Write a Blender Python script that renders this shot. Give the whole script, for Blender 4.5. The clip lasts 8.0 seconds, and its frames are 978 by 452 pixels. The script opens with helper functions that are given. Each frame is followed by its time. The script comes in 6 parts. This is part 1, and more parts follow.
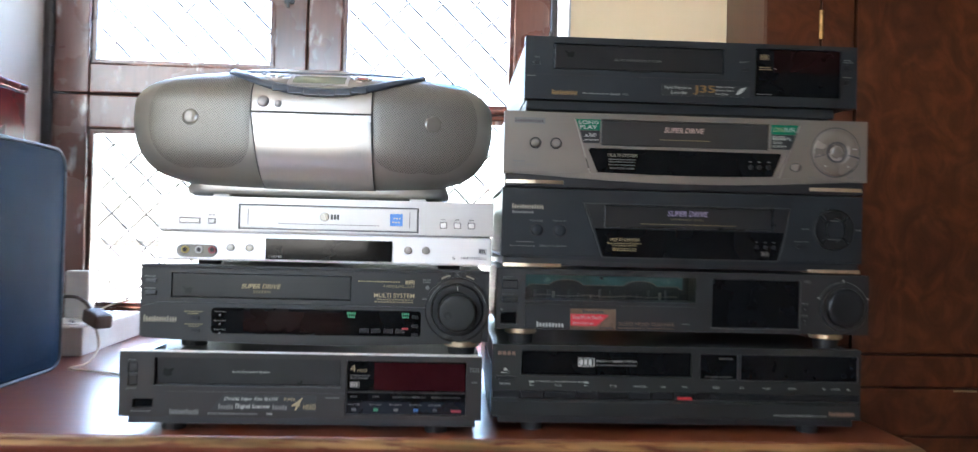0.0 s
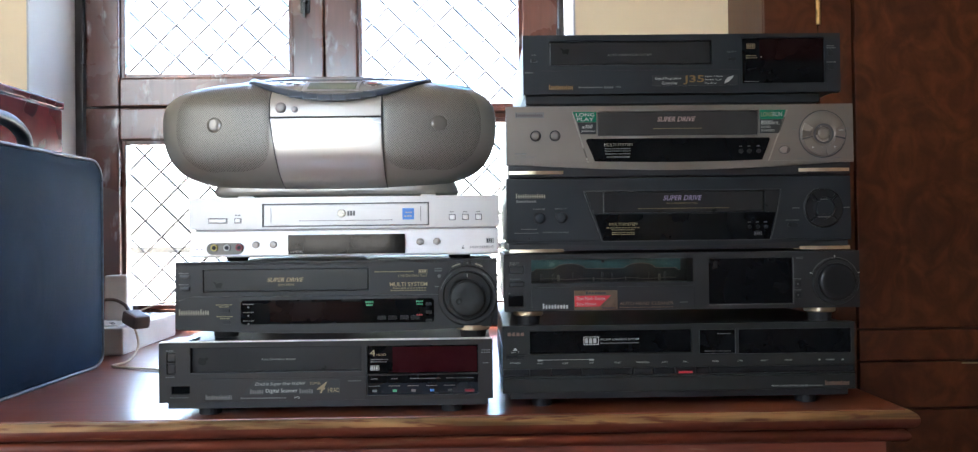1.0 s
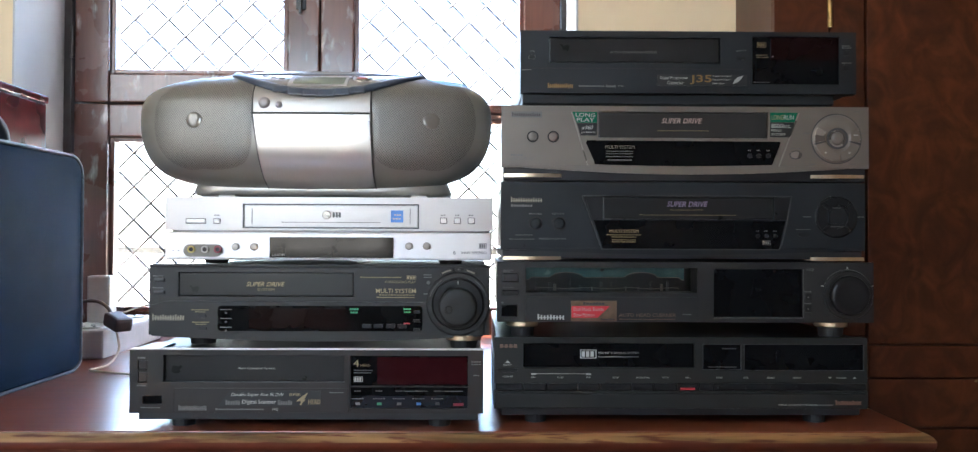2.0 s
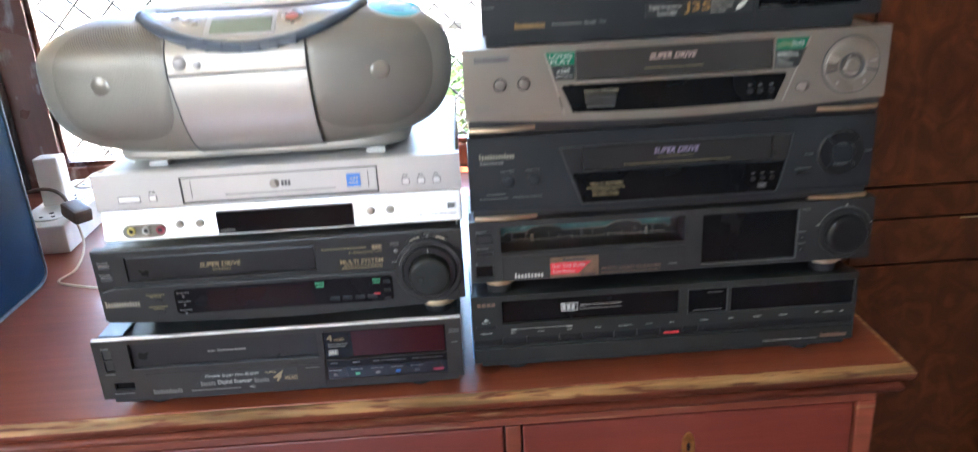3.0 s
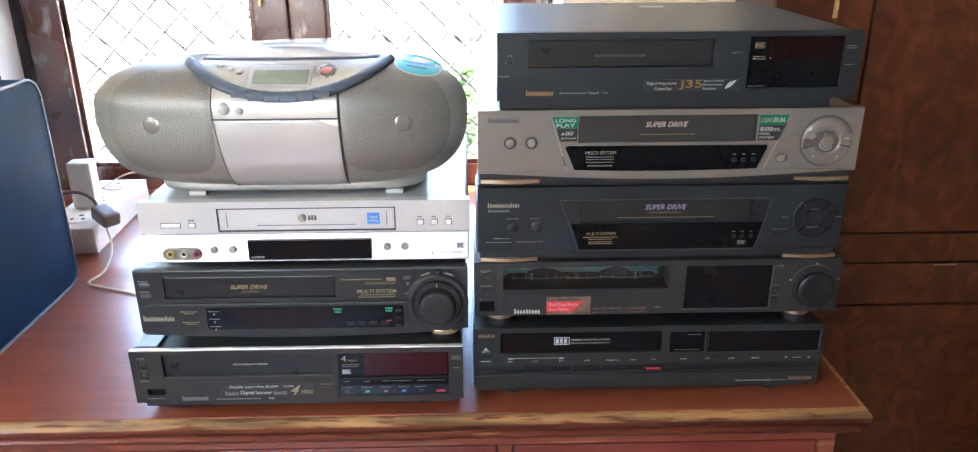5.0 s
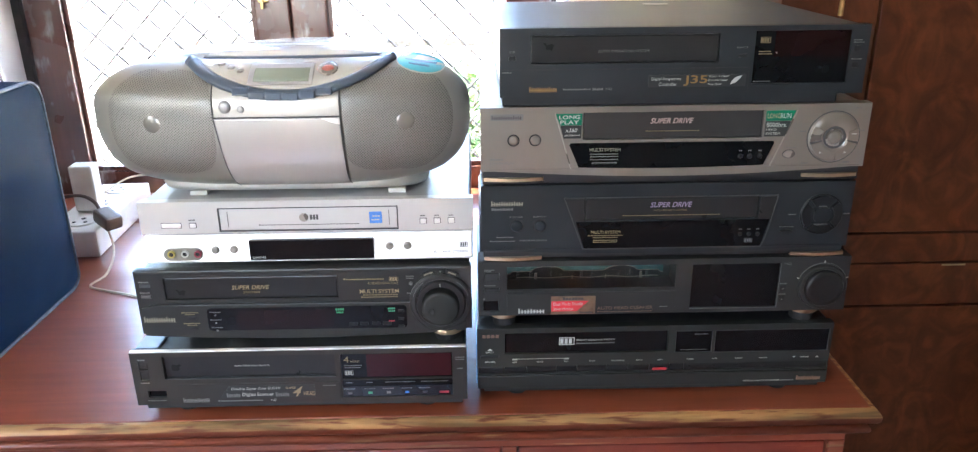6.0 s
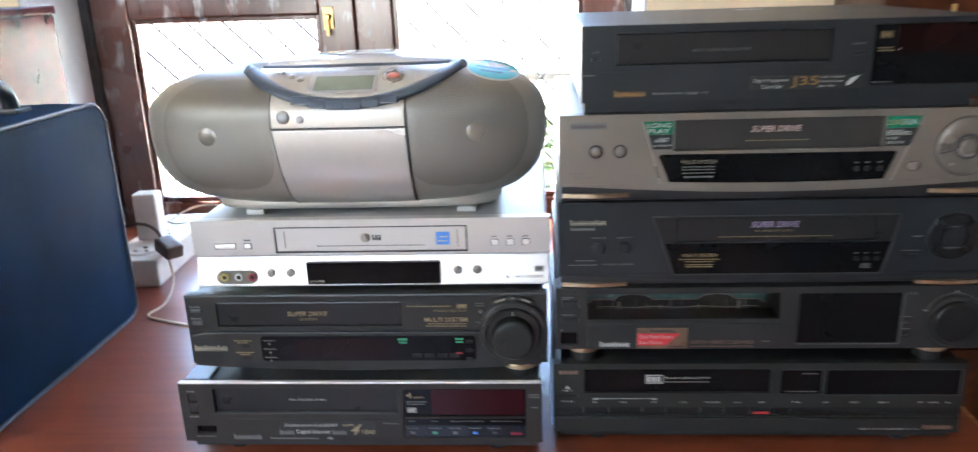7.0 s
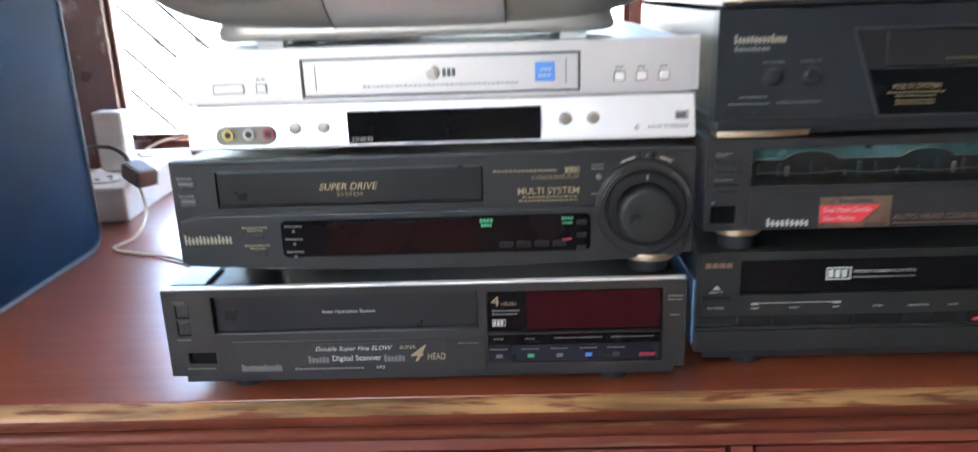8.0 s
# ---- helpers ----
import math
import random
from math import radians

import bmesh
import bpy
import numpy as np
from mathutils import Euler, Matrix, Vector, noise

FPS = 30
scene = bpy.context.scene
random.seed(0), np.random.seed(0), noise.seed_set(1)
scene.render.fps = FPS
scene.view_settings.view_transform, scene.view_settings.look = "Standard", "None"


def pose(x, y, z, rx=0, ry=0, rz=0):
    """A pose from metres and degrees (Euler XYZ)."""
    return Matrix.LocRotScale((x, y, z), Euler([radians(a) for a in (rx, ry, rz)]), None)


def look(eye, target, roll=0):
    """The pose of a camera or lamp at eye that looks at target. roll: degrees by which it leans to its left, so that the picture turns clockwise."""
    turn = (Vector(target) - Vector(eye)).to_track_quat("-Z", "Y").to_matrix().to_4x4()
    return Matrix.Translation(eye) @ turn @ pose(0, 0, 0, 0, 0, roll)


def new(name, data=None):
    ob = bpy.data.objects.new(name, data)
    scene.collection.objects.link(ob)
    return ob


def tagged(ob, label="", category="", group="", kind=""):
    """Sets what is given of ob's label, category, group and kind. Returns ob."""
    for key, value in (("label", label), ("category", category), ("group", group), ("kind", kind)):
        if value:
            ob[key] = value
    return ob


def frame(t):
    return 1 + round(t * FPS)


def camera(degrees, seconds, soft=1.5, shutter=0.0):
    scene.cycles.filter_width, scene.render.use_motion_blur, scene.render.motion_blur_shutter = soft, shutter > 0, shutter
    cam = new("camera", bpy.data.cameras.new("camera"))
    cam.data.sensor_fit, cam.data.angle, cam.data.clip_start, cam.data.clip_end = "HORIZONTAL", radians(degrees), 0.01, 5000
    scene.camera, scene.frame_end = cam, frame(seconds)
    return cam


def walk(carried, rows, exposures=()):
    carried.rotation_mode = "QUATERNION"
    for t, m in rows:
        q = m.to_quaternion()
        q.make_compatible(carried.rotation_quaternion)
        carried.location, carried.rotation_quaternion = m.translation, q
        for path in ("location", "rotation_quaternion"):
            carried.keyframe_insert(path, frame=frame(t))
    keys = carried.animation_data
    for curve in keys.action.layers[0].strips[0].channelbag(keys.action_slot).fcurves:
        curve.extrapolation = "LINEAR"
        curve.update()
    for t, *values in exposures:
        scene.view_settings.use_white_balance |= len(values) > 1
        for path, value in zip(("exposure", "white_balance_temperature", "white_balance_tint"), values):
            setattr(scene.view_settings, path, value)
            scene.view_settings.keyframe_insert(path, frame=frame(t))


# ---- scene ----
cam = camera(63.7, 8.0, soft=1.25, shutter=0.5)
PATH = [
    (0.0, (0.033, -0.069, 0.973), (0.129, 1.928, 0.999), 1.4),
    (0.2, (0.061, -0.112, 0.964), (0.083, 1.888, 0.989), 0.6),
    (0.3, (0.056, -0.112, 0.984), (0.052, 1.888, 0.948), 0.3),
    (0.5, (0.053, -0.119, 0.965), (0.125, 1.88, 0.978), -0.5),
    (0.7, (0.048, -0.129, 0.961), (0.124, 1.869, 1.022), -0.1),
    (1.0, (0.056, -0.129, 0.963), (0.083, 1.871, 0.983), -0.7),
    (1.2, (0.054, -0.132, 0.964), (0.101, 1.867, 1.006), -0.7),
    (2.3, (0.073, -0.021, 0.963), (0.089, 1.978, 0.981), 0.4),
    (2.5, (0.075, 0.027, 0.998), (0.115, 2.021, 0.847), -0.4),
    (2.7, (0.071, 0.058, 1.104), (0.154, 2.011, 0.679), -2.4),
    (3.0, (0.091, 0.05, 1.227), (0.132, 1.92, 0.519), -3.3),
    (3.2, (0.102, 0.019, 1.307), (0.117, 1.875, 0.564), -1.5),
    (3.5, (0.066, -0.018, 1.332), (0.112, 1.833, 0.576), -0.7),
    (4.0, (0.056, -0.063, 1.33), (0.105, 1.79, 0.578), -0.8),
    (4.5, (0.075, -0.04, 1.316), (0.159, 1.827, 0.604), 0.2),
    (4.7, (0.081, -0.026, 1.312), (0.137, 1.836, 0.59), 0.1),
    (5.8, (0.086, -0.006, 1.301), (0.119, 1.862, 0.584), -0.5),
    (6.0, (0.085, -0.008, 1.297), (0.117, 1.862, 0.59), -0.6),
    (6.5, (0.093, 0.012, 1.29), (0.11, 1.876, 0.566), -0.6),
    (6.8, (0.084, 0.035, 1.265), (0.035, 1.919, 0.597), -1.1),
    (7.0, (0.07, 0.064, 1.245), (-0.056, 1.969, 0.648), -1.9),
    (7.5, (0.027, 0.152, 1.139), (-0.177, 2.061, 0.58), -4.0),
    (8.0, (-0.06, 0.258, 1.048), (-0.108, 2.173, 0.471), -1.9),
]
EXPOSURES = [(0.0, 4.65, 6100, 10), (1.0, 4.4, 6100, 10), (2.5, 4.35, 6100, 10), (3.1, 5.17, 6100, 10), (4.5, 5.2, 6100, 10), (6.5, 5.15, 6100, 10), (7.1, 4.72, 6100, 10), (7.5, 4.55, 6100, 10), (8.0, 5.05, 6100, 10)]
walk(cam, [(t, look(e, g, r)) for t, e, g, r in PATH], EXPOSURES)

# ---- light ----
world = bpy.data.worlds.new("sky")
scene.world = world
world.use_nodes = True
wn, wl = world.node_tree.nodes, world.node_tree.links
sky = wn.new("ShaderNodeTexSky")
sky.sky_type, sky.sun_disc = "NISHITA", False
sky.sun_elevation, sky.sun_rotation = radians(58), radians(250)
sky.air_density, sky.dust_density = 1.0, 3.0
wl.new(sky.outputs["Color"], wn["Background"].inputs["Color"])
wn["Background"].inputs["Strength"].default_value = 0.15

sun = new("sun", bpy.data.lights.new("sun", "SUN"))
sun.data.energy, sun.data.angle, sun.data.color = 5.0, radians(0.6), (1.0, 0.95, 0.88)
sun.matrix_basis = look((0, 0, 0), (math.sin(radians(70)) * math.cos(radians(58)), math.cos(radians(70)) * -math.cos(radians(58)), -math.sin(radians(58))))

# daylight in the opening of the window behind the camera
rear = new("rear_window_daylight", bpy.data.lights.new("rear_window_daylight", "AREA"))
rear.data.shape, rear.data.size, rear.data.size_y = "RECTANGLE", 1.2, 1.4
rear.data.energy, rear.data.color = 0.10, (0.93, 0.97, 1.0)
rear.matrix_basis = look((-1.05, -2.58, 1.6), (-0.6, 0.8, 1.1))

# lamp added at the unseen side wall, for light falling off from the left
west = new("side_window_daylight", bpy.data.lights.new("side_window_daylight", "AREA"))
west.data.shape, west.data.size, west.data.size_y = "RECTANGLE", 1.1, 1.1
west.data.energy, west.data.color = 1.32, (0.95, 0.97, 1.0)
west.matrix_basis = look((-1.74, -0.50, 1.62), (0.3, 0.9, 1.0))


# ---- materials ----
def material(name):
    m = bpy.data.materials.new(name)
    m.use_nodes = True
    return m, m.node_tree.nodes, m.node_tree.links, m.node_tree.nodes["Principled BSDF"]


def surface(name, color, rough=0.5, metal=0.0, vary=0.15, scale=40.0, grain=600.0, bump=0.05, coat=0.0, stretch=(1, 1, 1), spec=0.5):
    """Paint, plastic or metal: patches and fine grain in the colour, the gloss and the relief."""
    m, n, l, b = material(name)
    co = n.new("ShaderNodeTexCoord")
    mp = n.new("ShaderNodeMapping")
    mp.inputs["Scale"].default_value = stretch
    big, fine = n.new("ShaderNodeTexNoise"), n.new("ShaderNodeTexNoise")
    big.inputs["Scale"].default_value, big.inputs["Detail"].default_value = scale, 5
    fine.inputs["Scale"].default_value, fine.inputs["Detail"].default_value = grain, 2
    l.new(co.outputs["Object"], mp.inputs["Vector"])
    for x in (big, fine):
        l.new(mp.outputs["Vector"], x.inputs["Vector"])
    ramp = n.new("ShaderNodeValToRGB")
    ramp.color_ramp.elements[0].position, ramp.color_ramp.elements[1].position = 0.3, 0.7
    ramp.color_ramp.elements[0].color = (*[c * (1 - vary) for c in color], 1)
    ramp.color_ramp.elements[1].color = (*[min(1, c * (1 + vary)) for c in color], 1)
    l.new(big.outputs["Fac"], ramp.inputs["Fac"])
    l.new(ramp.outputs["Color"], b.inputs["Base Color"])
    rr = n.new("ShaderNodeMapRange")
    rr.inputs["To Min"].default_value, rr.inputs["To Max"].default_value = max(0.02, rough - 0.08), min(1, rough + 0.08)
    l.new(big.outputs["Fac"], rr.inputs["Value"])
    l.new(rr.outputs["Result"], b.inputs["Roughness"])
    bp = n.new("ShaderNodeBump")
    bp.inputs["Strength"].default_value, bp.inputs["Distance"].default_value = bump, 0.001
    l.new(fine.outputs["Fac"], bp.inputs["Height"])
    l.new(bp.outputs["Normal"], b.inputs["Normal"])
    b.inputs["Metallic"].default_value = metal
    b.inputs["Specular IOR Level"].default_value = spec
    b.inputs["Coat Weight"].default_value = coat
    b.inputs["Coat Roughness"].default_value = 0.12
    return m


def wood(name, dark, light, rough, axis, scale=14.0, wear=None, wear_amount=0.0, coat=0.3, swirl=0.4, wear_scale=22.0, grain=0.5, wear_stretch=0.22, relief=0.12):
    """Lacquered wood with grain along one axis, blotches and optional worn patches of bare wood."""
    m, n, l, b = material(name)
    co, mp = n.new("ShaderNodeTexCoord"), n.new("ShaderNodeMapping")
    st = [1.0, 1.0, 1.0]
    st[axis] = 0.08
    mp.inputs["Scale"].default_value = st
    l.new(co.outputs["Object"], mp.inputs["Vector"])
    g, blot = n.new("ShaderNodeTexNoise"), n.new("ShaderNodeTexNoise")
    g.inputs["Scale"].default_value, g.inputs["Detail"].default_value, g.inputs["Distortion"].default_value = scale * 6, 8, swirl
    blot.inputs["Scale"].default_value, blot.inputs["Detail"].default_value = 7, 4
    l.new(mp.outputs["Vector"], g.inputs["Vector"])
    l.new(co.outputs["Object"], blot.inputs["Vector"])
    ramp = n.new("ShaderNodeValToRGB")
    ramp.color_ramp.elements[0].position, ramp.color_ramp.elements[1].position = 0.32, 0.7
    ramp.color_ramp.elements[0].color, ramp.color_ramp.elements[1].color = (*dark, 1), (*light, 1)
    add = n.new("ShaderNodeMath")
    add.operation = "MULTIPLY_ADD"
    add.inputs[1].default_value, add.inputs[2].default_value = 0.55, (0.5 - grain) * 0.5
    l.new(blot.outputs["Fac"], add.inputs[0])
    mx = n.new("ShaderNodeMath")
    mx.operation = "MULTIPLY_ADD"
    mx.inputs[1].default_value = grain
    l.new(g.outputs["Fac"], mx.inputs[0])
    l.new(add.outputs[0], mx.inputs[2])
    l.new(mx.outputs[0], ramp.inputs["Fac"])
    col = ramp.outputs["Color"]
    if wear:
        w = n.new("ShaderNodeTexNoise")
        w.inputs["Scale"].default_value, w.inputs["Detail"].default_value = wear_scale, 9
        wm = n.new("ShaderNodeMapping")
        ws = [3.0, 3.0, 3.0]
        ws[axis] = wear_stretch
        wm.inputs["Scale"].default_value = ws
        l.new(co.outputs["Object"], wm.inputs["Vector"])
        l.new(wm.outputs["Vector"], w.inputs["Vector"])
        wr = n.new("ShaderNodeMapRange")
        wr.inputs["From Min"].default_value, wr.inputs["From Max"].default_value = 0.62 - wear_amount, 0.72 - wear_amount
        l.new(w.outputs["Fac"], wr.inputs["Value"])
        mix = n.new("ShaderNodeMix")
        mix.data_type = "RGBA"
        bare = n.new("ShaderNodeValToRGB")
        bare.color_ramp.elements[0].position, bare.color_ramp.elements[1].position = 0.36, 0.62
        bare.color_ramp.elements[0].color = (*[c * 0.42 for c in wear], 1)
        bare.color_ramp.elements[1].color = (*[c * 1.25 for c in wear], 1)
        l.new(g.outputs["Fac"], bare.inputs["Fac"])
        l.new(bare.outputs["Color"], mix.inputs[7])
        l.new(wr.outputs["Result"], mix.inputs[0])
        l.new(col, mix.inputs[6])
        col = mix.outputs[2]
    l.new(col, b.inputs["Base Color"])
    rr = n.new("ShaderNodeMapRange")
    rr.inputs["To Min"].default_value, rr.inputs["To Max"].default_value = rough - 0.1, rough + 0.12
    l.new(blot.outputs["Fac"], rr.inputs["Value"])
    l.new(rr.outputs["Result"], b.inputs["Roughness"])
    bp = n.new("ShaderNodeBump")
    bp.inputs["Strength"].default_value, bp.inputs["Distance"].default_value = relief, 0.001
    l.new(g.outputs["Fac"], bp.inputs["Height"])
    l.new(bp.outputs["Normal"], b.inputs["Normal"])
    b.inputs["Coat Weight"].default_value, b.inputs["Coat Roughness"].default_value = coat, 0.18
    return m


def veneer(name):
    """Figured veneer with flame-like swirls."""
    m, n, l, b = material(name)
    co, mp = n.new("ShaderNodeTexCoord"), n.new("ShaderNodeMapping")
    mp.inputs["Scale"].default_value = (1.0, 1.0, 0.8)
    l.new(co.outputs["Object"], mp.inputs["Vector"])
    warp, fig, fine = (n.new("ShaderNodeTexNoise") for _ in range(3))
    warp.inputs["Scale"].default_value, warp.inputs["Detail"].default_value = 5.0, 3
    fig.inputs["Scale"].default_value, fig.inputs["Detail"].default_value, fig.inputs["Distortion"].default_value = 15.0, 9, 2.2
    fine.inputs["Scale"].default_value, fine.inputs["Detail"].default_value = 160.0, 4
    for x in (warp, fig, fine):
        l.new(mp.outputs["Vector"], x.inputs["Vector"])
    ramp = n.new("ShaderNodeValToRGB")
    for p, c in ((0.28, (0.033, 0.0082, 0.0026, 1)), (0.52, (0.060, 0.0158, 0.0048, 1)), (0.78, (0.102, 0.030, 0.0092, 1))):
        e = ramp.color_ramp.elements.new(p)
        e.color = c
    ramp.color_ramp.elements.remove(ramp.color_ramp.elements[0])
    ramp.color_ramp.elements.remove(ramp.color_ramp.elements[-1])
    s1 = n.new("ShaderNodeMath")
    s1.operation = "MULTIPLY_ADD"
    s1.inputs[1].default_value = 0.12
    l.new(fine.outputs["Fac"], s1.inputs[0])
    l.new(fig.outputs["Fac"], s1.inputs[2])
    l.new(s1.outputs[0], ramp.inputs["Fac"])
    l.new(ramp.outputs["Color"], b.inputs["Base Color"])
    rr = n.new("ShaderNodeMapRange")
    b.inputs["Specular IOR Level"].default_value = 0.25
    rr.inputs["To Min"].default_value, rr.inputs["To Max"].default_value = 0.4, 0.6
    l.new(warp.outputs["Fac"], rr.inputs["Value"])
    l.new(rr.outputs["Result"], b.inputs["Roughness"])
    bp = n.new("ShaderNodeBump")
    bp.inputs["Strength"].default_value, bp.inputs["Distance"].default_value = 0.08, 0.001
    l.new(fine.outputs["Fac"], bp.inputs["Height"])
    l.new(bp.outputs["Normal"], b.inputs["Normal"])
    return m


def perforated(name, color, hole, pitch):
    """Sheet with rows of small round holes."""
    m, n, l, b = material(name)
    co, mp = n.new("ShaderNodeTexCoord"), n.new("ShaderNodeMapping")
    mp.inputs["Scale"].default_value = (1 / pitch, 0.0, 1.0 / pitch)
    mp.inputs["Rotation"].default_value = (0.0, radians(38), 0.0)
    l.new(co.outputs["Object"], mp.inputs["Vector"])
    v = n.new("ShaderNodeTexVoronoi")
    v.inputs["Scale"].default_value, v.inputs["Randomness"].default_value = 1.0, 0.12
    l.new(mp.outputs["Vector"], v.inputs["Vector"])
    r = n.new("ShaderNodeMapRange")
    r.inputs["From Min"].default_value, r.inputs["From Max"].default_value = 0.26, 0.36
    l.new(v.outputs["Distance"], r.inputs["Value"])
    mix = n.new("ShaderNodeMix")
    mix.data_type = "RGBA"
    mix.inputs[6].default_value, mix.inputs[7].default_value = (*hole, 1), (*color, 1)
    l.new(r.outputs["Result"], mix.inputs[0])
    l.new(mix.outputs[2], b.inputs["Base Color"])
    bp = n.new("ShaderNodeBump")
    bp.inputs["Strength"].default_value, bp.inputs["Distance"].default_value = 0.4, 0.0006
    l.new(r.outputs["Result"], bp.inputs["Height"])
    l.new(bp.outputs["Normal"], b.inputs["Normal"])
    b.inputs["Metallic"].default_value, b.inputs["Roughness"].default_value = 0.55, 0.42
    return m


def clear_glass(name):
    m, n, l, b = material(name)
    b.inputs["Transmission Weight"].default_value = 1.0
    b.inputs["Roughness"].default_value, b.inputs["IOR"].default_value = 0.01, 1.2
    b.inputs["Base Color"].default_value = (0.97, 0.99, 0.98, 1)
    return m


def woven(name, color):
    m, n, l, b = material(name)
    co = n.new("ShaderNodeTexCoord")
    big, w1, w2 = n.new("ShaderNodeTexNoise"), n.new("ShaderNodeTexWave"), n.new("ShaderNodeTexWave")
    big.inputs["Scale"].default_value, big.inputs["Detail"].default_value = 9, 6
    w1.bands_direction, w2.bands_direction = "Y", "Z"
    for w in (w1, w2):
        w.inputs["Scale"].default_value, w.inputs["Distortion"].default_value = 260, 1.0
        l.new(co.outputs["Object"], w.inputs["Vector"])
    l.new(co.outputs["Object"], big.inputs["Vector"])
    ramp = n.new("ShaderNodeValToRGB")
    ramp.color_ramp.elements[0].position, ramp.color_ramp.elements[1].position = 0.3, 0.72
    ramp.color_ramp.elements[0].color = (*[c * 0.75 for c in color], 1)
    ramp.color_ramp.elements[1].color = (*[c * 1.25 for c in color], 1)
    l.new(big.outputs["Fac"], ramp.inputs["Fac"])
    l.new(ramp.outputs["Color"], b.inputs["Base Color"])
    ad = n.new("ShaderNodeMath")
    l.new(w1.outputs["Fac"], ad.inputs[0])
    l.new(w2.outputs["Fac"], ad.inputs[1])
    bp = n.new("ShaderNodeBump")
    bp.inputs["Strength"].default_value, bp.inputs["Distance"].default_value = 0.35, 0.0006
    l.new(ad.outputs[0], bp.inputs["Height"])
    bp2 = n.new("ShaderNodeBump")
    bp2.inputs["Strength"].default_value, bp2.inputs["Distance"].default_value = 0.3, 0.006
    l.new(big.outputs["Fac"], bp2.inputs["Height"])
    l.new(bp.outputs["Normal"], bp2.inputs["Normal"])
    l.new(bp2.outputs["Normal"], b.inputs["Normal"])
    b.inputs["Roughness"].default_value = 0.6
    b.inputs["Specular IOR Level"].default_value = 0.05
    return m


CREAM = surface("cream wall paint", (0.78, 0.66, 0.46), 0.7, vary=0.06, scale=3, grain=180, bump=0.25)
WHITEWASH = surface("pale grey reveal paint", (0.42, 0.445, 0.47), 0.6, vary=0.06, scale=4, grain=180, bump=0.25)
# for walls out of view, coloured dark to lessen bounced light and reflections
DIM_WALL = surface("dimmed brown for unseen walls", (0.30, 0.23, 0.16), 0.8, vary=0.08, scale=3, grain=180, bump=0.25)
CEIL = surface("white ceiling paint", (0.8, 0.8, 0.77), 0.8, vary=0.04, scale=3, grain=150, bump=0.2)
FLOOR = surface("red oxide floor", (0.22, 0.07, 0.045), 0.35, vary=0.2, scale=5, grain=90, bump=0.1, coat=0.2)
TABLE = wood("red-brown lacquered wood", (0.135, 0.030, 0.013), (0.25, 0.064, 0.028), 0.33, 0, coat=0.4, grain=0.4, relief=0.08)
EDGE = wood("worn lacquered table edge", (0.085, 0.022, 0.010), (0.20, 0.06, 0.03), 0.40, 0, wear=(0.36, 0.205, 0.085), wear_amount=0.26, coat=0.35, wear_scale=60.0, wear_stretch=0.35)
MOULD = wood("rubbed table moulding", (0.10, 0.022, 0.011), (0.21, 0.054, 0.027), 0.42, 0, wear=(0.40, 0.23, 0.115), wear_amount=0.0, coat=0.35, wear_scale=40.0)
DRAWER = wood("red drawer lacquer", (0.095, 0.016, 0.010), (0.155, 0.029, 0.017), 0.4, 0, coat=0.15, grain=0.3, relief=0.08, wear=(0.2, 0.08, 0.045), wear_amount=-0.06, wear_scale=40.0)
# sash wear patches: peeled paint, and white sheen put into the same colour
SASH = wood("brown window paint", (0.078, 0.030, 0.020), (0.15, 0.060, 0.042), 0.27, 2, wear=(0.40, 0.36, 0.34), wear_amount=0.02, coat=0.9, wear_scale=9.0, wear_stretch=1.2)
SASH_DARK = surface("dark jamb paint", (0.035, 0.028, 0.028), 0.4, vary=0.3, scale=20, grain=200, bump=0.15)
VENEER = veneer("figured wardrobe veneer")
VENEER_EDGE = wood("wardrobe lipping", (0.045, 0.013, 0.005), (0.08, 0.026, 0.009), 0.42, 2, coat=0.15)
RED_LACQUER = surface("deep red gloss lacquer", (0.075, 0.0065, 0.0075), 0.24, vary=0.45, scale=14, grain=80, bump=0.02, spec=0.25)
IRON = surface("painted iron grille", (0.05, 0.05, 0.052), 0.45, vary=0.3, scale=60, grain=300, bump=0.2)
BRASS = surface("tarnished brass", (0.55, 0.38, 0.15), 0.32, 1.0, vary=0.35, scale=90, grain=500, bump=0.1)
GOLD = surface("gilt plastic", (0.5904, 0.4896, 0.3432), 0.36, 1.0, vary=0.12, scale=60, grain=500, bump=0.03)
NAVY = woven("navy woven vinyl", (0.0055, 0.0235, 0.056))
PIPING = surface("grey-blue piping", (0.055, 0.075, 0.105), 0.4, vary=0.35, scale=120, grain=500, bump=0.1)
GRIP = surface("black handle plastic", (0.018, 0.022, 0.028), 0.35, vary=0.2, scale=50)
WHITE_PLASTIC = surface("white socket plastic", (0.72, 0.71, 0.66), 0.4, vary=0.08, scale=30)
HOLE = surface("black void plastic", (0.006, 0.006, 0.007), 0.6, vary=0.1)
CORD = surface("grey-brown flex", (0.11, 0.085, 0.07), 0.5, vary=0.2, scale=50)
PALE_CORD = surface("cream flex", (0.55, 0.45, 0.32), 0.5, vary=0.15, scale=50)
GLASS = clear_glass("window glass")

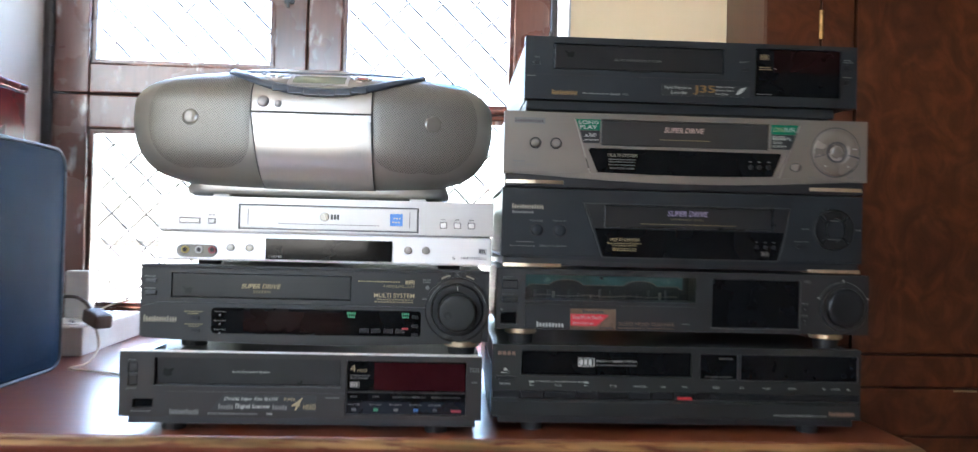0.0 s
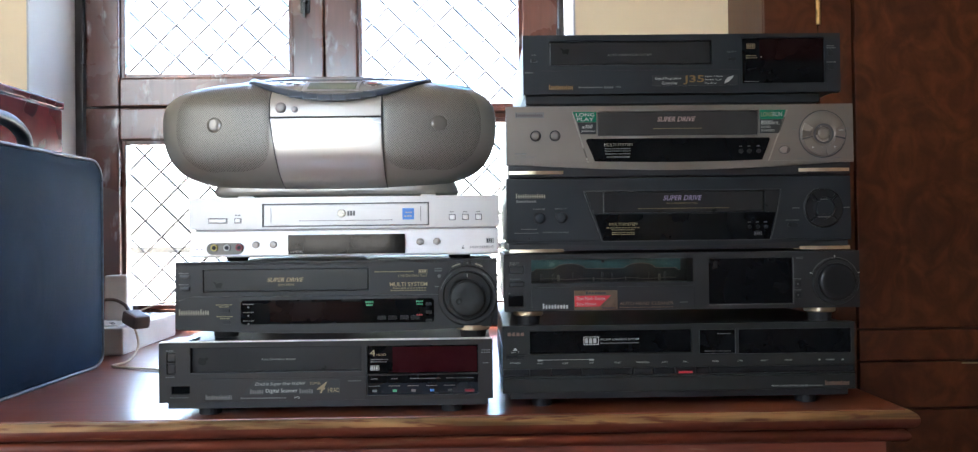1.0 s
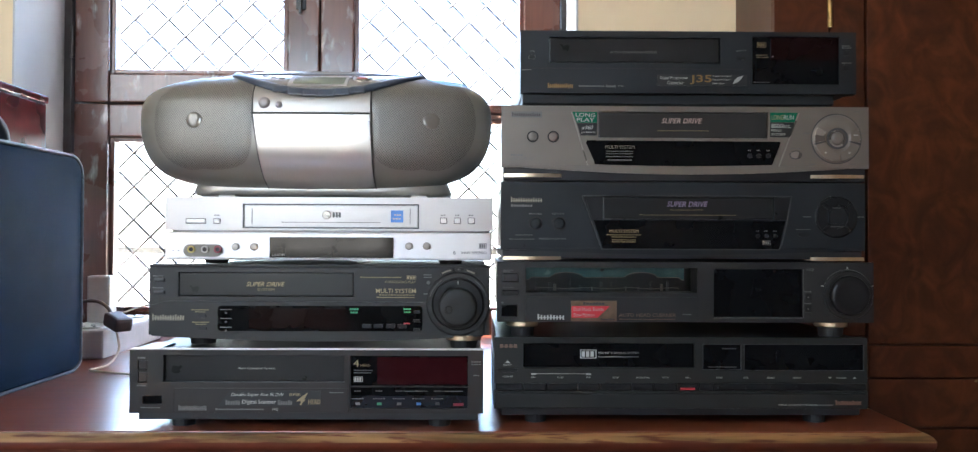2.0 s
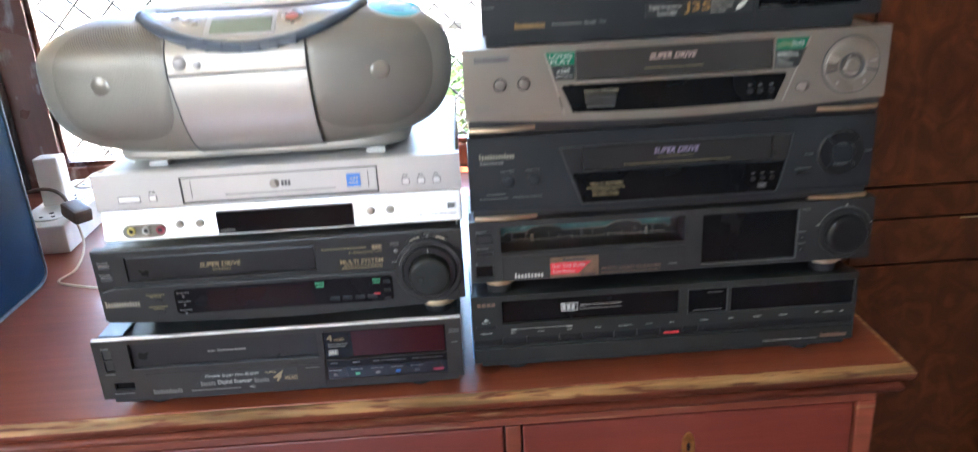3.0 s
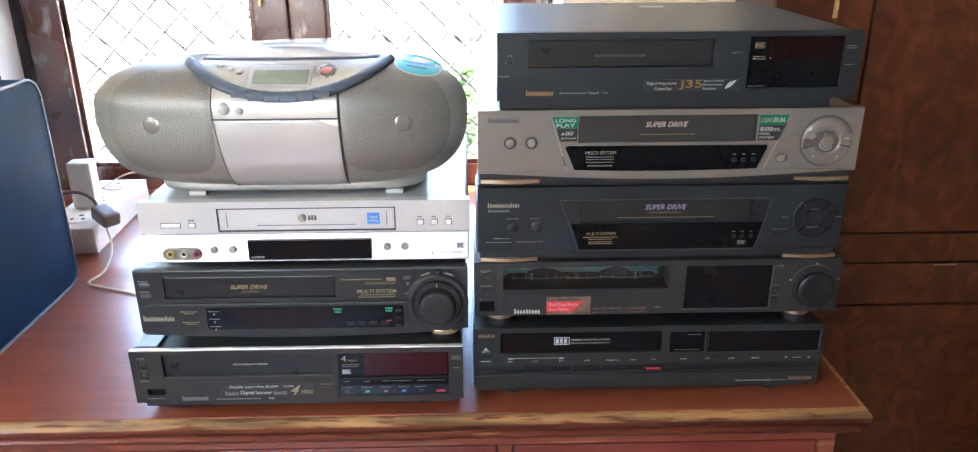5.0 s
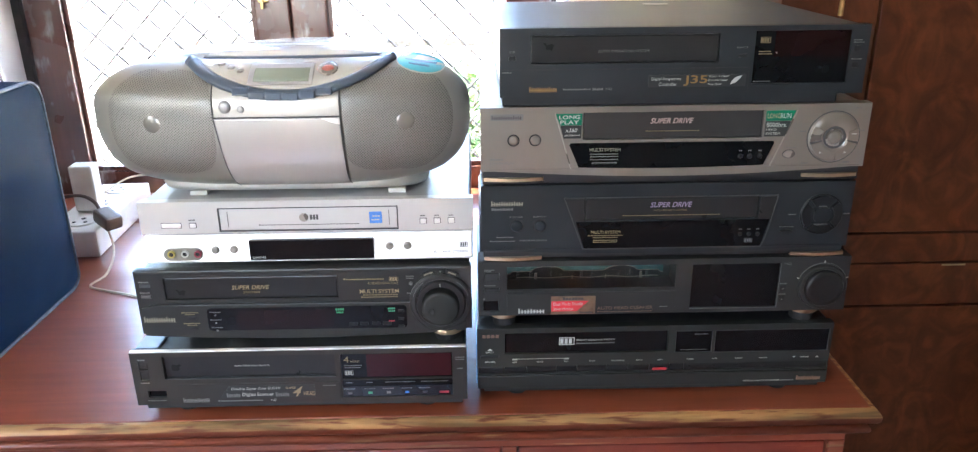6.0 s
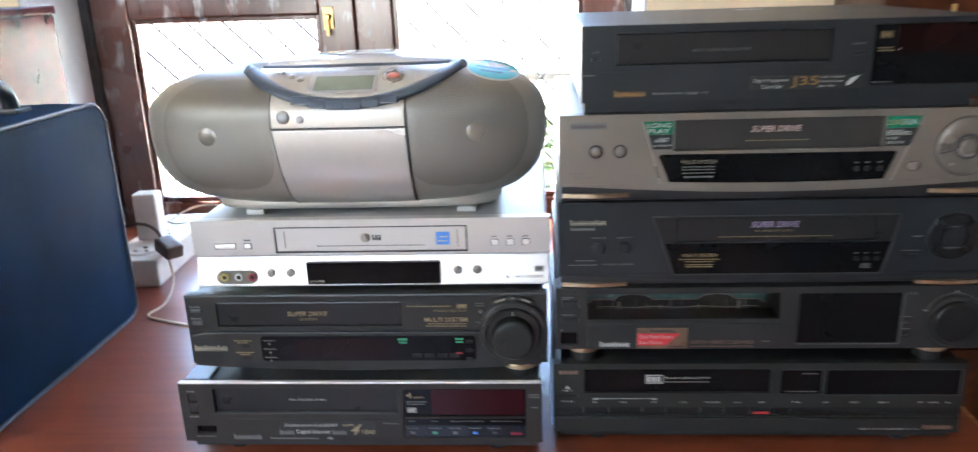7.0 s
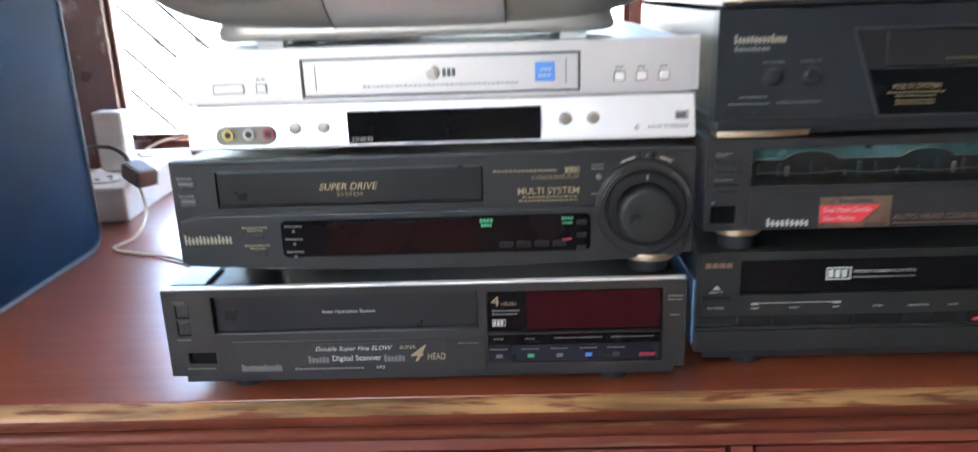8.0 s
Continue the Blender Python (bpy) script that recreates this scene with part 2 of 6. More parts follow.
CHARCOAL = surface("charcoal case plastic", (0.0167, 0.0179, 0.0162), 0.42, vary=0.14, scale=18, grain=900, bump=0.12, spec=0.3)
BLUEBLACK = surface("blue-black fascia plastic", (0.0140, 0.0168, 0.0190), 0.42, vary=0.14, scale=18, grain=900, bump=0.12, spec=0.3)
GREYBLACK = surface("grey-black fascia plastic", (0.0202, 0.0203, 0.0198), 0.45, vary=0.14, scale=18, grain=900, bump=0.12, spec=0.3)
CASE_METAL = surface("dusty painted steel cover", (0.0467, 0.0485, 0.051), 0.42, vary=0.3, scale=9, grain=700, bump=0.15)
CASE_BLACK = surface("black steel cover", (0.0126, 0.0133, 0.0147), 0.38, vary=0.25, scale=9, grain=700, bump=0.12)
SILVER = surface("champagne silver plastic", (0.190, 0.172, 0.147), 0.36, 0.45, vary=0.06, scale=14, grain=900, bump=0.05)
SILVER_COVER = surface("grey painted cover", (0.33, 0.33, 0.33), 0.4, 0.3, vary=0.14, scale=9, grain=700, bump=0.08)
BRIGHT_SILVER = surface("bright silver plastic", (0.70, 0.69, 0.67), 0.34, 0.35, vary=0.05, scale=14, grain=900, bump=0.04)
SMOKE = surface("smoked window plastic", (0.0042, 0.0048, 0.0055), 0.10, vary=0.1, scale=30, bump=0.0, spec=0.18)
SMOKE_DOOR = surface("satin black flap plastic", (0.0155, 0.0158, 0.0160), 0.3, vary=0.12, scale=30, bump=0.04, spec=0.3)
FLAP_GREY = surface("dark warm grey flap plastic", (0.030, 0.029, 0.027), 0.32, vary=0.12, scale=30, bump=0.04, spec=0.3)
RED_WINDOW = surface("dark red display window", (0.024, 0.0038, 0.0055), 0.12, vary=0.15, scale=30, bump=0.0, spec=0.25)
DARKRED_WINDOW = surface("black-red display window", (0.0085, 0.0036, 0.0036), 0.14, vary=0.2, scale=20, bump=0.0, spec=0.2)
BLUE_WINDOW = surface("slate display strip", (0.010, 0.014, 0.020), 0.2, vary=0.15, scale=30, bump=0.0)
BUTTON = surface("dark button plastic", (0.0099, 0.0103, 0.0108), 0.35, vary=0.1, spec=0.3)
SILVER_BUTTON = surface("silver button", (0.29, 0.268, 0.235), 0.28, 0.6, vary=0.06)
INK_WHITE = surface("white print", (0.425, 0.425, 0.3995), 0.5, vary=0.05)
INK_GREY = surface("grey print", (0.1318, 0.1318, 0.1265), 0.5, vary=0.05)
RIM = surface("dark bevel plastic", (0.0338, 0.0338, 0.0351), 0.35, vary=0.1)
INK_GOLD = surface("gold print", (0.36, 0.2829, 0.162), 0.4, 0.4, vary=0.08)
INK_DIMGOLD = surface("dull gold print", (0.24, 0.195, 0.102), 0.45, 0.3, vary=0.08)
INK_ORANGE = surface("orange gold print", (0.25, 0.145, 0.05), 0.4, 0.4, vary=0.08)
INK_BROWN = surface("brown print", (0.16, 0.09, 0.06), 0.5, vary=0.08)
INK_LILAC = surface("lilac foil print", (0.46, 0.38, 0.62), 0.3, 0.5, vary=0.08)
INK_ROSE = surface("silver rose foil print", (0.66, 0.50, 0.47), 0.3, 0.5, vary=0.08)
INK_DARK = surface("dark print", (0.05, 0.05, 0.05), 0.5, vary=0.05)
INK_GREEN = surface("green print", (0.06, 0.34, 0.16), 0.5, vary=0.05)
INK_RED = surface("red print", (0.50, 0.04, 0.05), 0.4, vary=0.05)
INK_BLUE = surface("blue print", (0.07, 0.22, 0.62), 0.4, vary=0.1)
STICKER_GREEN = surface("green sticker", (0.0015, 0.13, 0.07), 0.5, vary=0.08, spec=0.2)
STICKER_BLACK = surface("black sticker", (0.012, 0.014, 0.014), 0.35, vary=0.08)
STICKER_RED = surface("red sticker", (0.55, 0.035, 0.05), 0.32, vary=0.06)
STICKER_FOIL = surface("brown foil sticker", (0.17, 0.12, 0.08), 0.3, 0.5, vary=0.25, scale=80)
YELLOW = surface("yellow socket plastic", (0.42, 0.34, 0.09), 0.4, vary=0.05)
TEAL = surface("teal transparent carrier", (0.085, 0.17, 0.17), 0.25, 0.2, vary=0.2, scale=60)
# stands in for bluish daylight reflected by the recorders' covers
BLUE_SHEEN = surface("pale blue sheen", (0.20, 0.30, 0.44), 0.35, vary=0.1)

MESHDARK = perforated("dark perforated grille", (0.225, 0.219, 0.196), (0.104, 0.101, 0.09), 0.0022)
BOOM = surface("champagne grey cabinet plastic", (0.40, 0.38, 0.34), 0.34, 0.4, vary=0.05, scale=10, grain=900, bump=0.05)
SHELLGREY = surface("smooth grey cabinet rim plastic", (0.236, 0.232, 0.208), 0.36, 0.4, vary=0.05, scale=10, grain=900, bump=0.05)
PALE_SILVER = surface("pale silver fascia plastic", (0.50, 0.49, 0.475), 0.36, 0.35, vary=0.05, scale=14, grain=900, bump=0.04)
SOCKET_GREY = surface("dull bronze socket recess", (0.16, 0.15, 0.125), 0.4, 0.2, vary=0.1, scale=40)
BOOM_PANEL = surface("satin silver door", (0.50, 0.49, 0.47), 0.25, 0.55, vary=0.05, scale=10, grain=900, bump=0.03, stretch=(0.1, 1, 1))
BOOM_BLUE = surface("slate blue handle plastic", (0.048, 0.066, 0.092), 0.32, vary=0.1, scale=30)
LCD = surface("grey-green display", (0.19, 0.225, 0.18), 0.2, vary=0.06)
CONE = surface("grey speaker dome", (0.185, 0.176, 0.153), 0.1, 0.2, vary=0.1)
LID = surface("glossy silver deck plastic", (0.62, 0.63, 0.64), 0.16, 0.3, vary=0.05, scale=10, bump=0.0, coat=0.5)
BROWNGREY = surface("brown-grey fascia plastic", (0.0255, 0.0228, 0.0205), 0.42, vary=0.12, scale=18, grain=900, bump=0.12, spec=0.3)
KNOBGREY = surface("dark grey fascia plastic", (0.0205, 0.0205, 0.0198), 0.38, vary=0.12, scale=18, grain=900, bump=0.1, spec=0.32)
KEY_RED = surface("dull red key", (0.22, 0.018, 0.035), 0.4, vary=0.06)
BUTTON_RED = surface("faded red button", (0.40, 0.11, 0.08), 0.3, vary=0.06)
INK_BLUEDARK = surface("dark blue print", (0.03, 0.13, 0.24), 0.4, vary=0.1)
INK_CREAM = surface("cream print", (0.27, 0.245, 0.185), 0.45, vary=0.06)
STICKER_TEAL = surface("teal sticker", (0.05, 0.36, 0.45), 0.3, vary=0.25, scale=60)


# ---- mesh helpers ----
def empty(name, m, label, category, group="", kind=""):
    ob = new(name)
    ob.empty_display_size = 0.02
    ob.matrix_basis = m
    return tagged(ob, label, category, group, kind)


def part(name, bm, mat, parent=None, label="", smooth=False):
    me = bpy.data.meshes.new(name)
    bmesh.ops.recalc_face_normals(bm, faces=bm.faces)
    bm.to_mesh(me)
    bm.free()
    me.materials.append(mat)
    if smooth:
        for p in me.polygons:
            p.use_smooth = True
    ob = new(name, me)
    if parent is not None:
        ob.parent = parent
    return tagged(ob, label)


def structure(name, bm, mat, label, category=""):
    ob = part(name, bm, mat)
    return tagged(ob, label, category or name.split("_")[0], kind="structure")


def box(bm, x0, x1, y0, y1, z0, z1, bevel=0.0, seg=2):
    v = [bm.verts.new(p) for p in ((x0, y0, z0), (x1, y0, z0), (x1, y1, z0), (x0, y1, z0), (x0, y0, z1), (x1, y0, z1), (x1, y1, z1), (x0, y1, z1))]
    f = [bm.faces.new([v[i] for i in q]) for q in ((3, 2, 1, 0), (4, 5, 6, 7), (0, 1, 5, 4), (1, 2, 6, 5), (2, 3, 7, 6), (3, 0, 4, 7))]
    if bevel:
        es = list({e for q in f for e in q.edges})
        bmesh.ops.bevel(bm, geom=es, offset=bevel, segments=seg, affect="EDGES", profile=0.6)
    return bm


def boxm(*a, **k):
    return box(bmesh.new(), *a, **k)


def prism(pts, y0, y1, bevel=0.0, bm=None):
    """An outline in x and z, given round, as a plate from y0 (front) to y1."""
    bm = bm or bmesh.new()
    a = [bm.verts.new((x, y0, z)) for x, z in pts]
    b = [bm.verts.new((x, y1, z)) for x, z in pts]
    ff = bm.faces.new(a)
    bm.faces.new(b[::-1])
    for i in range(len(pts)):
        j = (i + 1) % len(pts)
        bm.faces.new((a[j], a[i], b[i], b[j]))
    if bevel:
        bmesh.ops.bevel(bm, geom=list(ff.edges), offset=bevel, segments=2, affect="EDGES", profile=0.6)
    return bm


def rounded(x0, x1, z0, z1, r, n=5):
    pts = []
    for cx, cz, a in ((x1 - r, z1 - r, 0), (x0 + r, z1 - r, 90), (x0 + r, z0 + r, 180), (x1 - r, z0 + r, 270)):
        for i in range(n + 1):
            t = radians(a + 90 * i / n)
            pts.append((cx + r * math.cos(t), cz + r * math.sin(t)))
    return pts


def circle(cx, cz, r, n=32, rz=None):
    return [(cx + r * math.cos(2 * math.pi * i / n), cz + (rz or r) * math.sin(2 * math.pi * i / n)) for i in range(n)]


def sector(cx, cz, r0, r1, a0, a1, n=14):
    out = [(cx + r1 * math.cos(radians(a0 + (a1 - a0) * i / n)), cz + r1 * math.sin(radians(a0 + (a1 - a0) * i / n))) for i in range(n + 1)]
    out += [(cx + r0 * math.cos(radians(a1 + (a0 - a1) * i / n)), cz + r0 * math.sin(radians(a1 + (a0 - a1) * i / n))) for i in range(n + 1)]
    return out


def fascia(W, H, holes, depth, bevel=0.0008):
    """A front plate from y=0 to depth with rectangular openings (x0, x1, z0, z1) right through it."""
    bm = bmesh.new()
    xs = sorted({0, W, *[h[0] for h in holes], *[h[1] for h in holes]})
    zs = sorted({0, H, *[h[2] for h in holes], *[h[3] for h in holes]})
    solid = {}
    for i in range(len(xs) - 1):
        for k in range(len(zs) - 1):
            cx, cz = (xs[i] + xs[i + 1]) / 2, (zs[k] + zs[k + 1]) / 2
            solid[i, k] = not any(h[0] < cx < h[1] and h[2] < cz < h[3] for h in holes)
    verts = {}

    def vert(i, k, y):
        if (i, k, y) not in verts:
            verts[i, k, y] = bm.verts.new((xs[i], y, zs[k]))
        return verts[i, k, y]

    for (i, k), s in solid.items():
        if not s:
            continue
        bm.faces.new((vert(i, k, 0), vert(i + 1, k, 0), vert(i + 1, k + 1, 0), vert(i, k + 1, 0)))
        for (di, dk), (a, b) in {(-1, 0): ((i, k + 1), (i, k)), (1, 0): ((i + 1, k), (i + 1, k + 1)), (0, -1): ((i, k), (i + 1, k)), (0, 1): ((i + 1, k + 1), (i, k + 1))}.items():
            if not solid.get((i + di, k + dk), False):
                bm.faces.new((vert(*b, 0), vert(*a, 0), vert(*a, depth), vert(*b, depth)))
    if bevel:
        sharp = [e for e in bm.edges if len(e.link_faces) == 2 and e.calc_face_angle(0) > 0.8 and all(abs(v.co.y) < 1e-6 for v in e.verts)]
        bmesh.ops.bevel(bm, geom=sharp, offset=bevel, segments=2, affect="EDGES", profile=0.6)
    return bm


def lathe_y(profile, n=40, bm=None, cx=0.0, cz=0.0):
    """A turned piece about the y axis: profile of (radius, y) from the rim to the middle."""
    bm = bm or bmesh.new()
    rings = []
    for r, y in profile:
        if r < 1e-6:
            rings.append([bm.verts.new((cx, y, cz))])
        else:
            rings.append([bm.verts.new((cx + r * math.cos(2 * math.pi * i / n), y, cz + r * math.sin(2 * math.pi * i / n))) for i in range(n)])
    for a, b in zip(rings, rings[1:]):
        for i in range(n):
            j = (i + 1) % n
            if len(b) == 1:
                bm.faces.new((a[i], a[j], b[0]))
            else:
                bm.faces.new((a[i], a[j], b[j], b[i]))
    return bm


def tube(points, r, n=8, bm=None):
    """A round cord along points."""
    bm = bm or bmesh.new()
    pts = [Vector(p) for p in points]
    rings, up = [], Vector((0, 0, 1))
    for i, p in enumerate(pts):
        d = (pts[min(i + 1, len(pts) - 1)] - pts[max(i - 1, 0)]).normalized()
        a = d.cross(up)
        a = a.normalized() if a.length > 1e-4 else Vector((1, 0, 0))
        b = d.cross(a).normalized()
        rings.append([bm.verts.new(p + (a * math.cos(2 * math.pi * k / n) + b * math.sin(2 * math.pi * k / n)) * r) for k in range(n)])
    for a, b in zip(rings, rings[1:]):
        for k in range(n):
            bm.faces.new((a[k], a[(k + 1) % n], b[(k + 1) % n], b[k]))
    bm.faces.new(rings[0])
    bm.faces.new(rings[-1][::-1])
    return bm


def smooth_path(points, steps=8):
    pts = [Vector(p) for p in points]
    out = []
    for i in range(len(pts) - 1):
        p0, p1, p2, p3 = pts[max(i - 1, 0)], pts[i], pts[i + 1], pts[min(i + 2, len(pts) - 1)]
        for s in range(steps):
            t = s / steps
            out.append(0.5 * (2 * p1 + (p2 - p0) * t + (2 * p0 - 5 * p1 + 4 * p2 - p3) * t * t + (3 * p1 - p0 - 3 * p2 + p3) * t ** 3))
    return out + [pts[-1]]


def letters(words, x0, x1, z0, z1, mat, parent, y=-0.0004, slant=0.0, bold=0.0):
    """Words in the built-in font, fitted into a box on the front of a thing, facing the camera's side."""
    cu = bpy.data.curves.new("lettering", "FONT")
    cu.body, cu.resolution_u, cu.extrude, cu.shear, cu.offset = words, 3, 0.02, slant, bold
    tmp = new("lettering", cu)
    me = bpy.data.meshes.new_from_object(tmp.evaluated_get(bpy.context.evaluated_depsgraph_get()))
    bpy.data.objects.remove(tmp)
    bpy.data.curves.remove(cu)
    co = np.array([v.co[:] for v in me.vertices])
    lo, hi = co.min(0), co.max(0)
    sx, sz = (x1 - x0) / (hi[0] - lo[0]), (z1 - z0) / (hi[1] - lo[1])
    for v in me.vertices:
        v.co = (x0 + (v.co.x - lo[0]) * sx, y - (v.co.z - lo[2]) * 0.005, z0 + (v.co.y - lo[1]) * sz)
    me.name = "lettering"
    me.materials.clear()
    me.materials.append(mat)
    ob = new("lettering", me)
    ob.parent = parent
    return ob


def bars(x0, x1, z0, z1, n, mat, parent, y=-0.0004, gap=0.28, name="print_bar"):
    """A line of small print or a maker's mark as plain bars on one thin stem, the first the tallest."""
    w, zm = (x1 - x0) / n, z0 + (z1 - z0) * 0.36
    t = (z1 - z0) * 0.07
    top, low = [], []
    for i in range(n):
        a, b = x0 + i * w, x0 + (i + 1 - gap) * w
        h = z1 if i == 0 or n < 5 else z0 + (z1 - z0) * (0.72 + 0.16 * (i * 7 % 5 == 3) + 0.06 * (i % 2))
        top += [(a, zm + t), (a, h), (b, h), (b, zm + t)]
        low += [(a, zm - t), (a, z0), (b, z0), (b, zm - t)]
    pts = top + low[::-1]
    return part(name, prism(pts, y - 0.0002, y + 0.0006), mat, parent)


def tape_mark(x0, x1, z0, z1, mat, parent, y=-0.0004):
    """A format mark as a plain outlined box with three bars."""
    bm = bmesh.new()
    t = (z1 - z0) * 0.08
    for a in ((x0, x1, z1 - t, z1), (x0, x1, z0, z0 + t), (x0, x0 + t, z0 + t, z1 - t), (x1 - t, x1, z0 + t, z1 - t)):
        box(bm, a[0], a[1], y - 0.0002, y + 0.0006, a[2], a[3])
    w = (x1 - x0 - 4 * t) / 3
    for i in range(3):
        box(bm, x0 + 2 * t + i * w, x0 + 2 * t + (i + 0.72) * w, y - 0.0002, y + 0.0006, z0 + 2.4 * t, z1 - 2.4 * t)
    return part("format_mark", bm, mat, parent)


def plate(name, pts, mat, parent, y0=-0.0004, y1=0.002, bevel=0.0, label=""):
    return part(name, prism(pts, y0, y1, bevel), mat, parent, label)


def rect(x0, x1, z0, z1):
    return [(x0, z0), (x1, z0), (x1, z1), (x0, z1)]


def button(cx, cz, r, mat, parent, y=-0.002, name="button", rim=None):
    if rim:
        part("button_rim", lathe_y([(r * 1.28, 0.001), (r * 1.28, -0.0006), (r * 1.02, -0.0006), (r * 1.02, 0.001)], 24, None, cx, cz), rim, parent)
    return part(name, lathe_y([(r, 0.002), (r, y + r * 0.12), (r * 0.88, y), (r * 0.5, y - 0.0002), (0, y - 0.0003)], 24, None, cx, cz), mat, parent, smooth=True)


def feet(parent, W, D, H, xs, mat, r=0.014, front=0.03):
    for fx in xs:
        for fy in (front, D - 0.04):
            bm = bmesh.new()
            bmesh.ops.create_cone(bm, cap_ends=True, segments=20, radius1=r * 0.9, radius2=r, depth=H, matrix=Matrix.Translation((fx, fy, -H / 2)))
            part("foot", bm, mat, parent)

# ---- the room ----
TOP = 0.750
WX0, WX1, WZ0, WZ1 = -0.868, 0.2625, 0.715, 2.02

bm = bmesh.new()
box(bm, -1.75, WX0, 1.50, 1.76, 0, 2.8)
box(bm, WX1, 2.4, 1.50, 1.76, 0, 2.8)
box(bm, WX0, WX1, 1.50, 1.76, 0, WZ0)
box(bm, WX0, WX1, 1.50, 1.76, WZ1, 2.8)
structure("wall_north", bm, CREAM, "cream painted wall round the barred window")
bm = bmesh.new()
box(bm, WX0, WX0 + 0.004, 1.498, 1.69, TOP, WZ1)
box(bm, WX1 - 0.004, WX1, 1.498, 1.69, TOP, WZ1)
box(bm, WX0, WX1, 1.498, 1.69, WZ1 - 0.004, WZ1)
structure("window_reveal", bm, WHITEWASH, "pale grey painted plaster sides of the window opening", "reveal")
bm = bmesh.new()
box(bm, -1.75, -1.66, -2.8, -2.6, 0, 2.8)
box(bm, -0.44, 2.4, -2.8, -2.6, 0, 2.8)
box(bm, -1.66, -0.44, -2.8, -2.6, 0, 0.89)
box(bm, -1.66, -0.44, -2.8, -2.6, 2.31, 2.8)
structure("wall_south", bm, DIM_WALL, "unseen wall in dimmed brown with a plain window opening")
bm = bmesh.new()
box(bm, -1.95, -1.75, -2.8, -1.1, 0, 2.8)
box(bm, -1.95, -1.75, 0.1, 1.76, 0, 2.8)
box(bm, -1.95, -1.75, -1.1, 0.1, 0, 1.02)
box(bm, -1.95, -1.75, -1.1, 0.1, 2.22, 2.8)
structure("wall_west", bm, CREAM, "unseen cream painted plaster side wall with an opening for the added lamp")
# opaque unseen panel, added to shut sun and sky out of this opening
structure("window_blind", boxm(-1.82, -1.80, -1.1, 0.1, 1.02, 2.22), CEIL, "unseen white panel added to keep sun out of the side opening", "blind")
structure("wall_east", boxm(2.4, 2.6, -2.8, 1.76, 0, 2.8), DIM_WALL, "unseen side wall in dimmed brown")
structure("floor", boxm(-1.95, 2.6, -2.8, 1.76, -0.1, 0), FLOOR, "polished red oxide floor")
structure("ceiling", boxm(-1.95, 2.6, -2.8, 1.76, 2.8, 2.95), CEIL, "plain white painted ceiling")

# outdoors
bm = bmesh.new()
box(bm, -400, 400, 1.76, 600, -0.5, -0.4)
box(bm, -400, 400, -600, -2.8, -0.5, -0.4)
box(bm, -400, -1.95, -2.8, 1.76, -0.5, -0.4)
box(bm, 2.6, 400, -2.8, 1.76, -0.5, -0.4)
structure("ground", bm, surface("dry pale ground", (0.42, 0.39, 0.33), 0.9, vary=0.25, scale=0.6, grain=20, bump=0.3), "dry pale sunlit yard outside the window")


# ---- window ----
window = empty("window_1", pose(0, 0, 0), "brown painted wooden casement window with bright panes", "window", kind="structure")
bm = bmesh.new()
for a in ((WX0, -0.847, 1.685, 1.75, WZ0, WZ1), (0.248, WX1, 1.685, 1.75, WZ0, WZ1), (-0.847, 0.248, 1.685, 1.75, WZ0, 0.735), (-0.847, 0.248, 1.685, 1.75, 1.99, WZ1)):
    box(bm, *a, bevel=0.002)
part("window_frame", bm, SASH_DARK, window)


def sash(x0, x1, z0, z1, px0, px1, pz0, pz1):
    bm = bmesh.new()
    y0, y1 = 1.692, 1.732
    box(bm, x0, px0, y0, y1, z0, z1, bevel=0.004)
    box(bm, px1, x1, y0, y1, z0, z1, bevel=0.004)
    box(bm, px0, px1, y0 + 0.002, y1, z0, pz0, bevel=0.004)
    box(bm, px0, px1, y0 + 0.002, y1, pz1, z1, bevel=0.004)
    s = part("sash", bm, SASH, window)
    bm = bmesh.new()
    w = 0.010
    for a in ((px0, px0 + w, pz0, pz1), (px1 - w, px1, pz0, pz1), (px0 + w, px1 - w, pz0, pz0 + w), (px0 + w, px1 - w, pz1 - w, pz1)):
        box(bm, a[0], a[1], 1.702, 1.728, a[2], a[3], bevel=0.002)
    part("glazing_bead", bm, SASH, s)
    pane = part("pane", boxm(px0, px1, 1.713, 1.717, pz0, pz1), GLASS, s)
    pane.visible_shadow = False
    return s


sash(-0.845, -0.2965, 1.2665, 1.985, -0.768, -0.370, 1.333, 1.92)
sash(-0.845, -0.2965, 0.738, 1.2635, -0.768, -0.370, 0.798, 1.189)
sash(-0.2945, 0.246, 1.2465, 1.985, -0.219, 0.164, 1.2575, 1.92)
sash(-0.2945, 0.246, 0.738, 1.2435, -0.219, 0.164, 0.798, 1.233)
bm = bmesh.new()
box(bm, -0.84, -0.32, 1.7335, 1.747, 1.245, 1.285)
box(bm, -0.27, 0.24, 1.7335, 1.747, 1.225, 1.265)
box(bm, -0.318, -0.272, 1.7335, 1.748, 0.74, 1.985)
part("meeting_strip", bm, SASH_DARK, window)
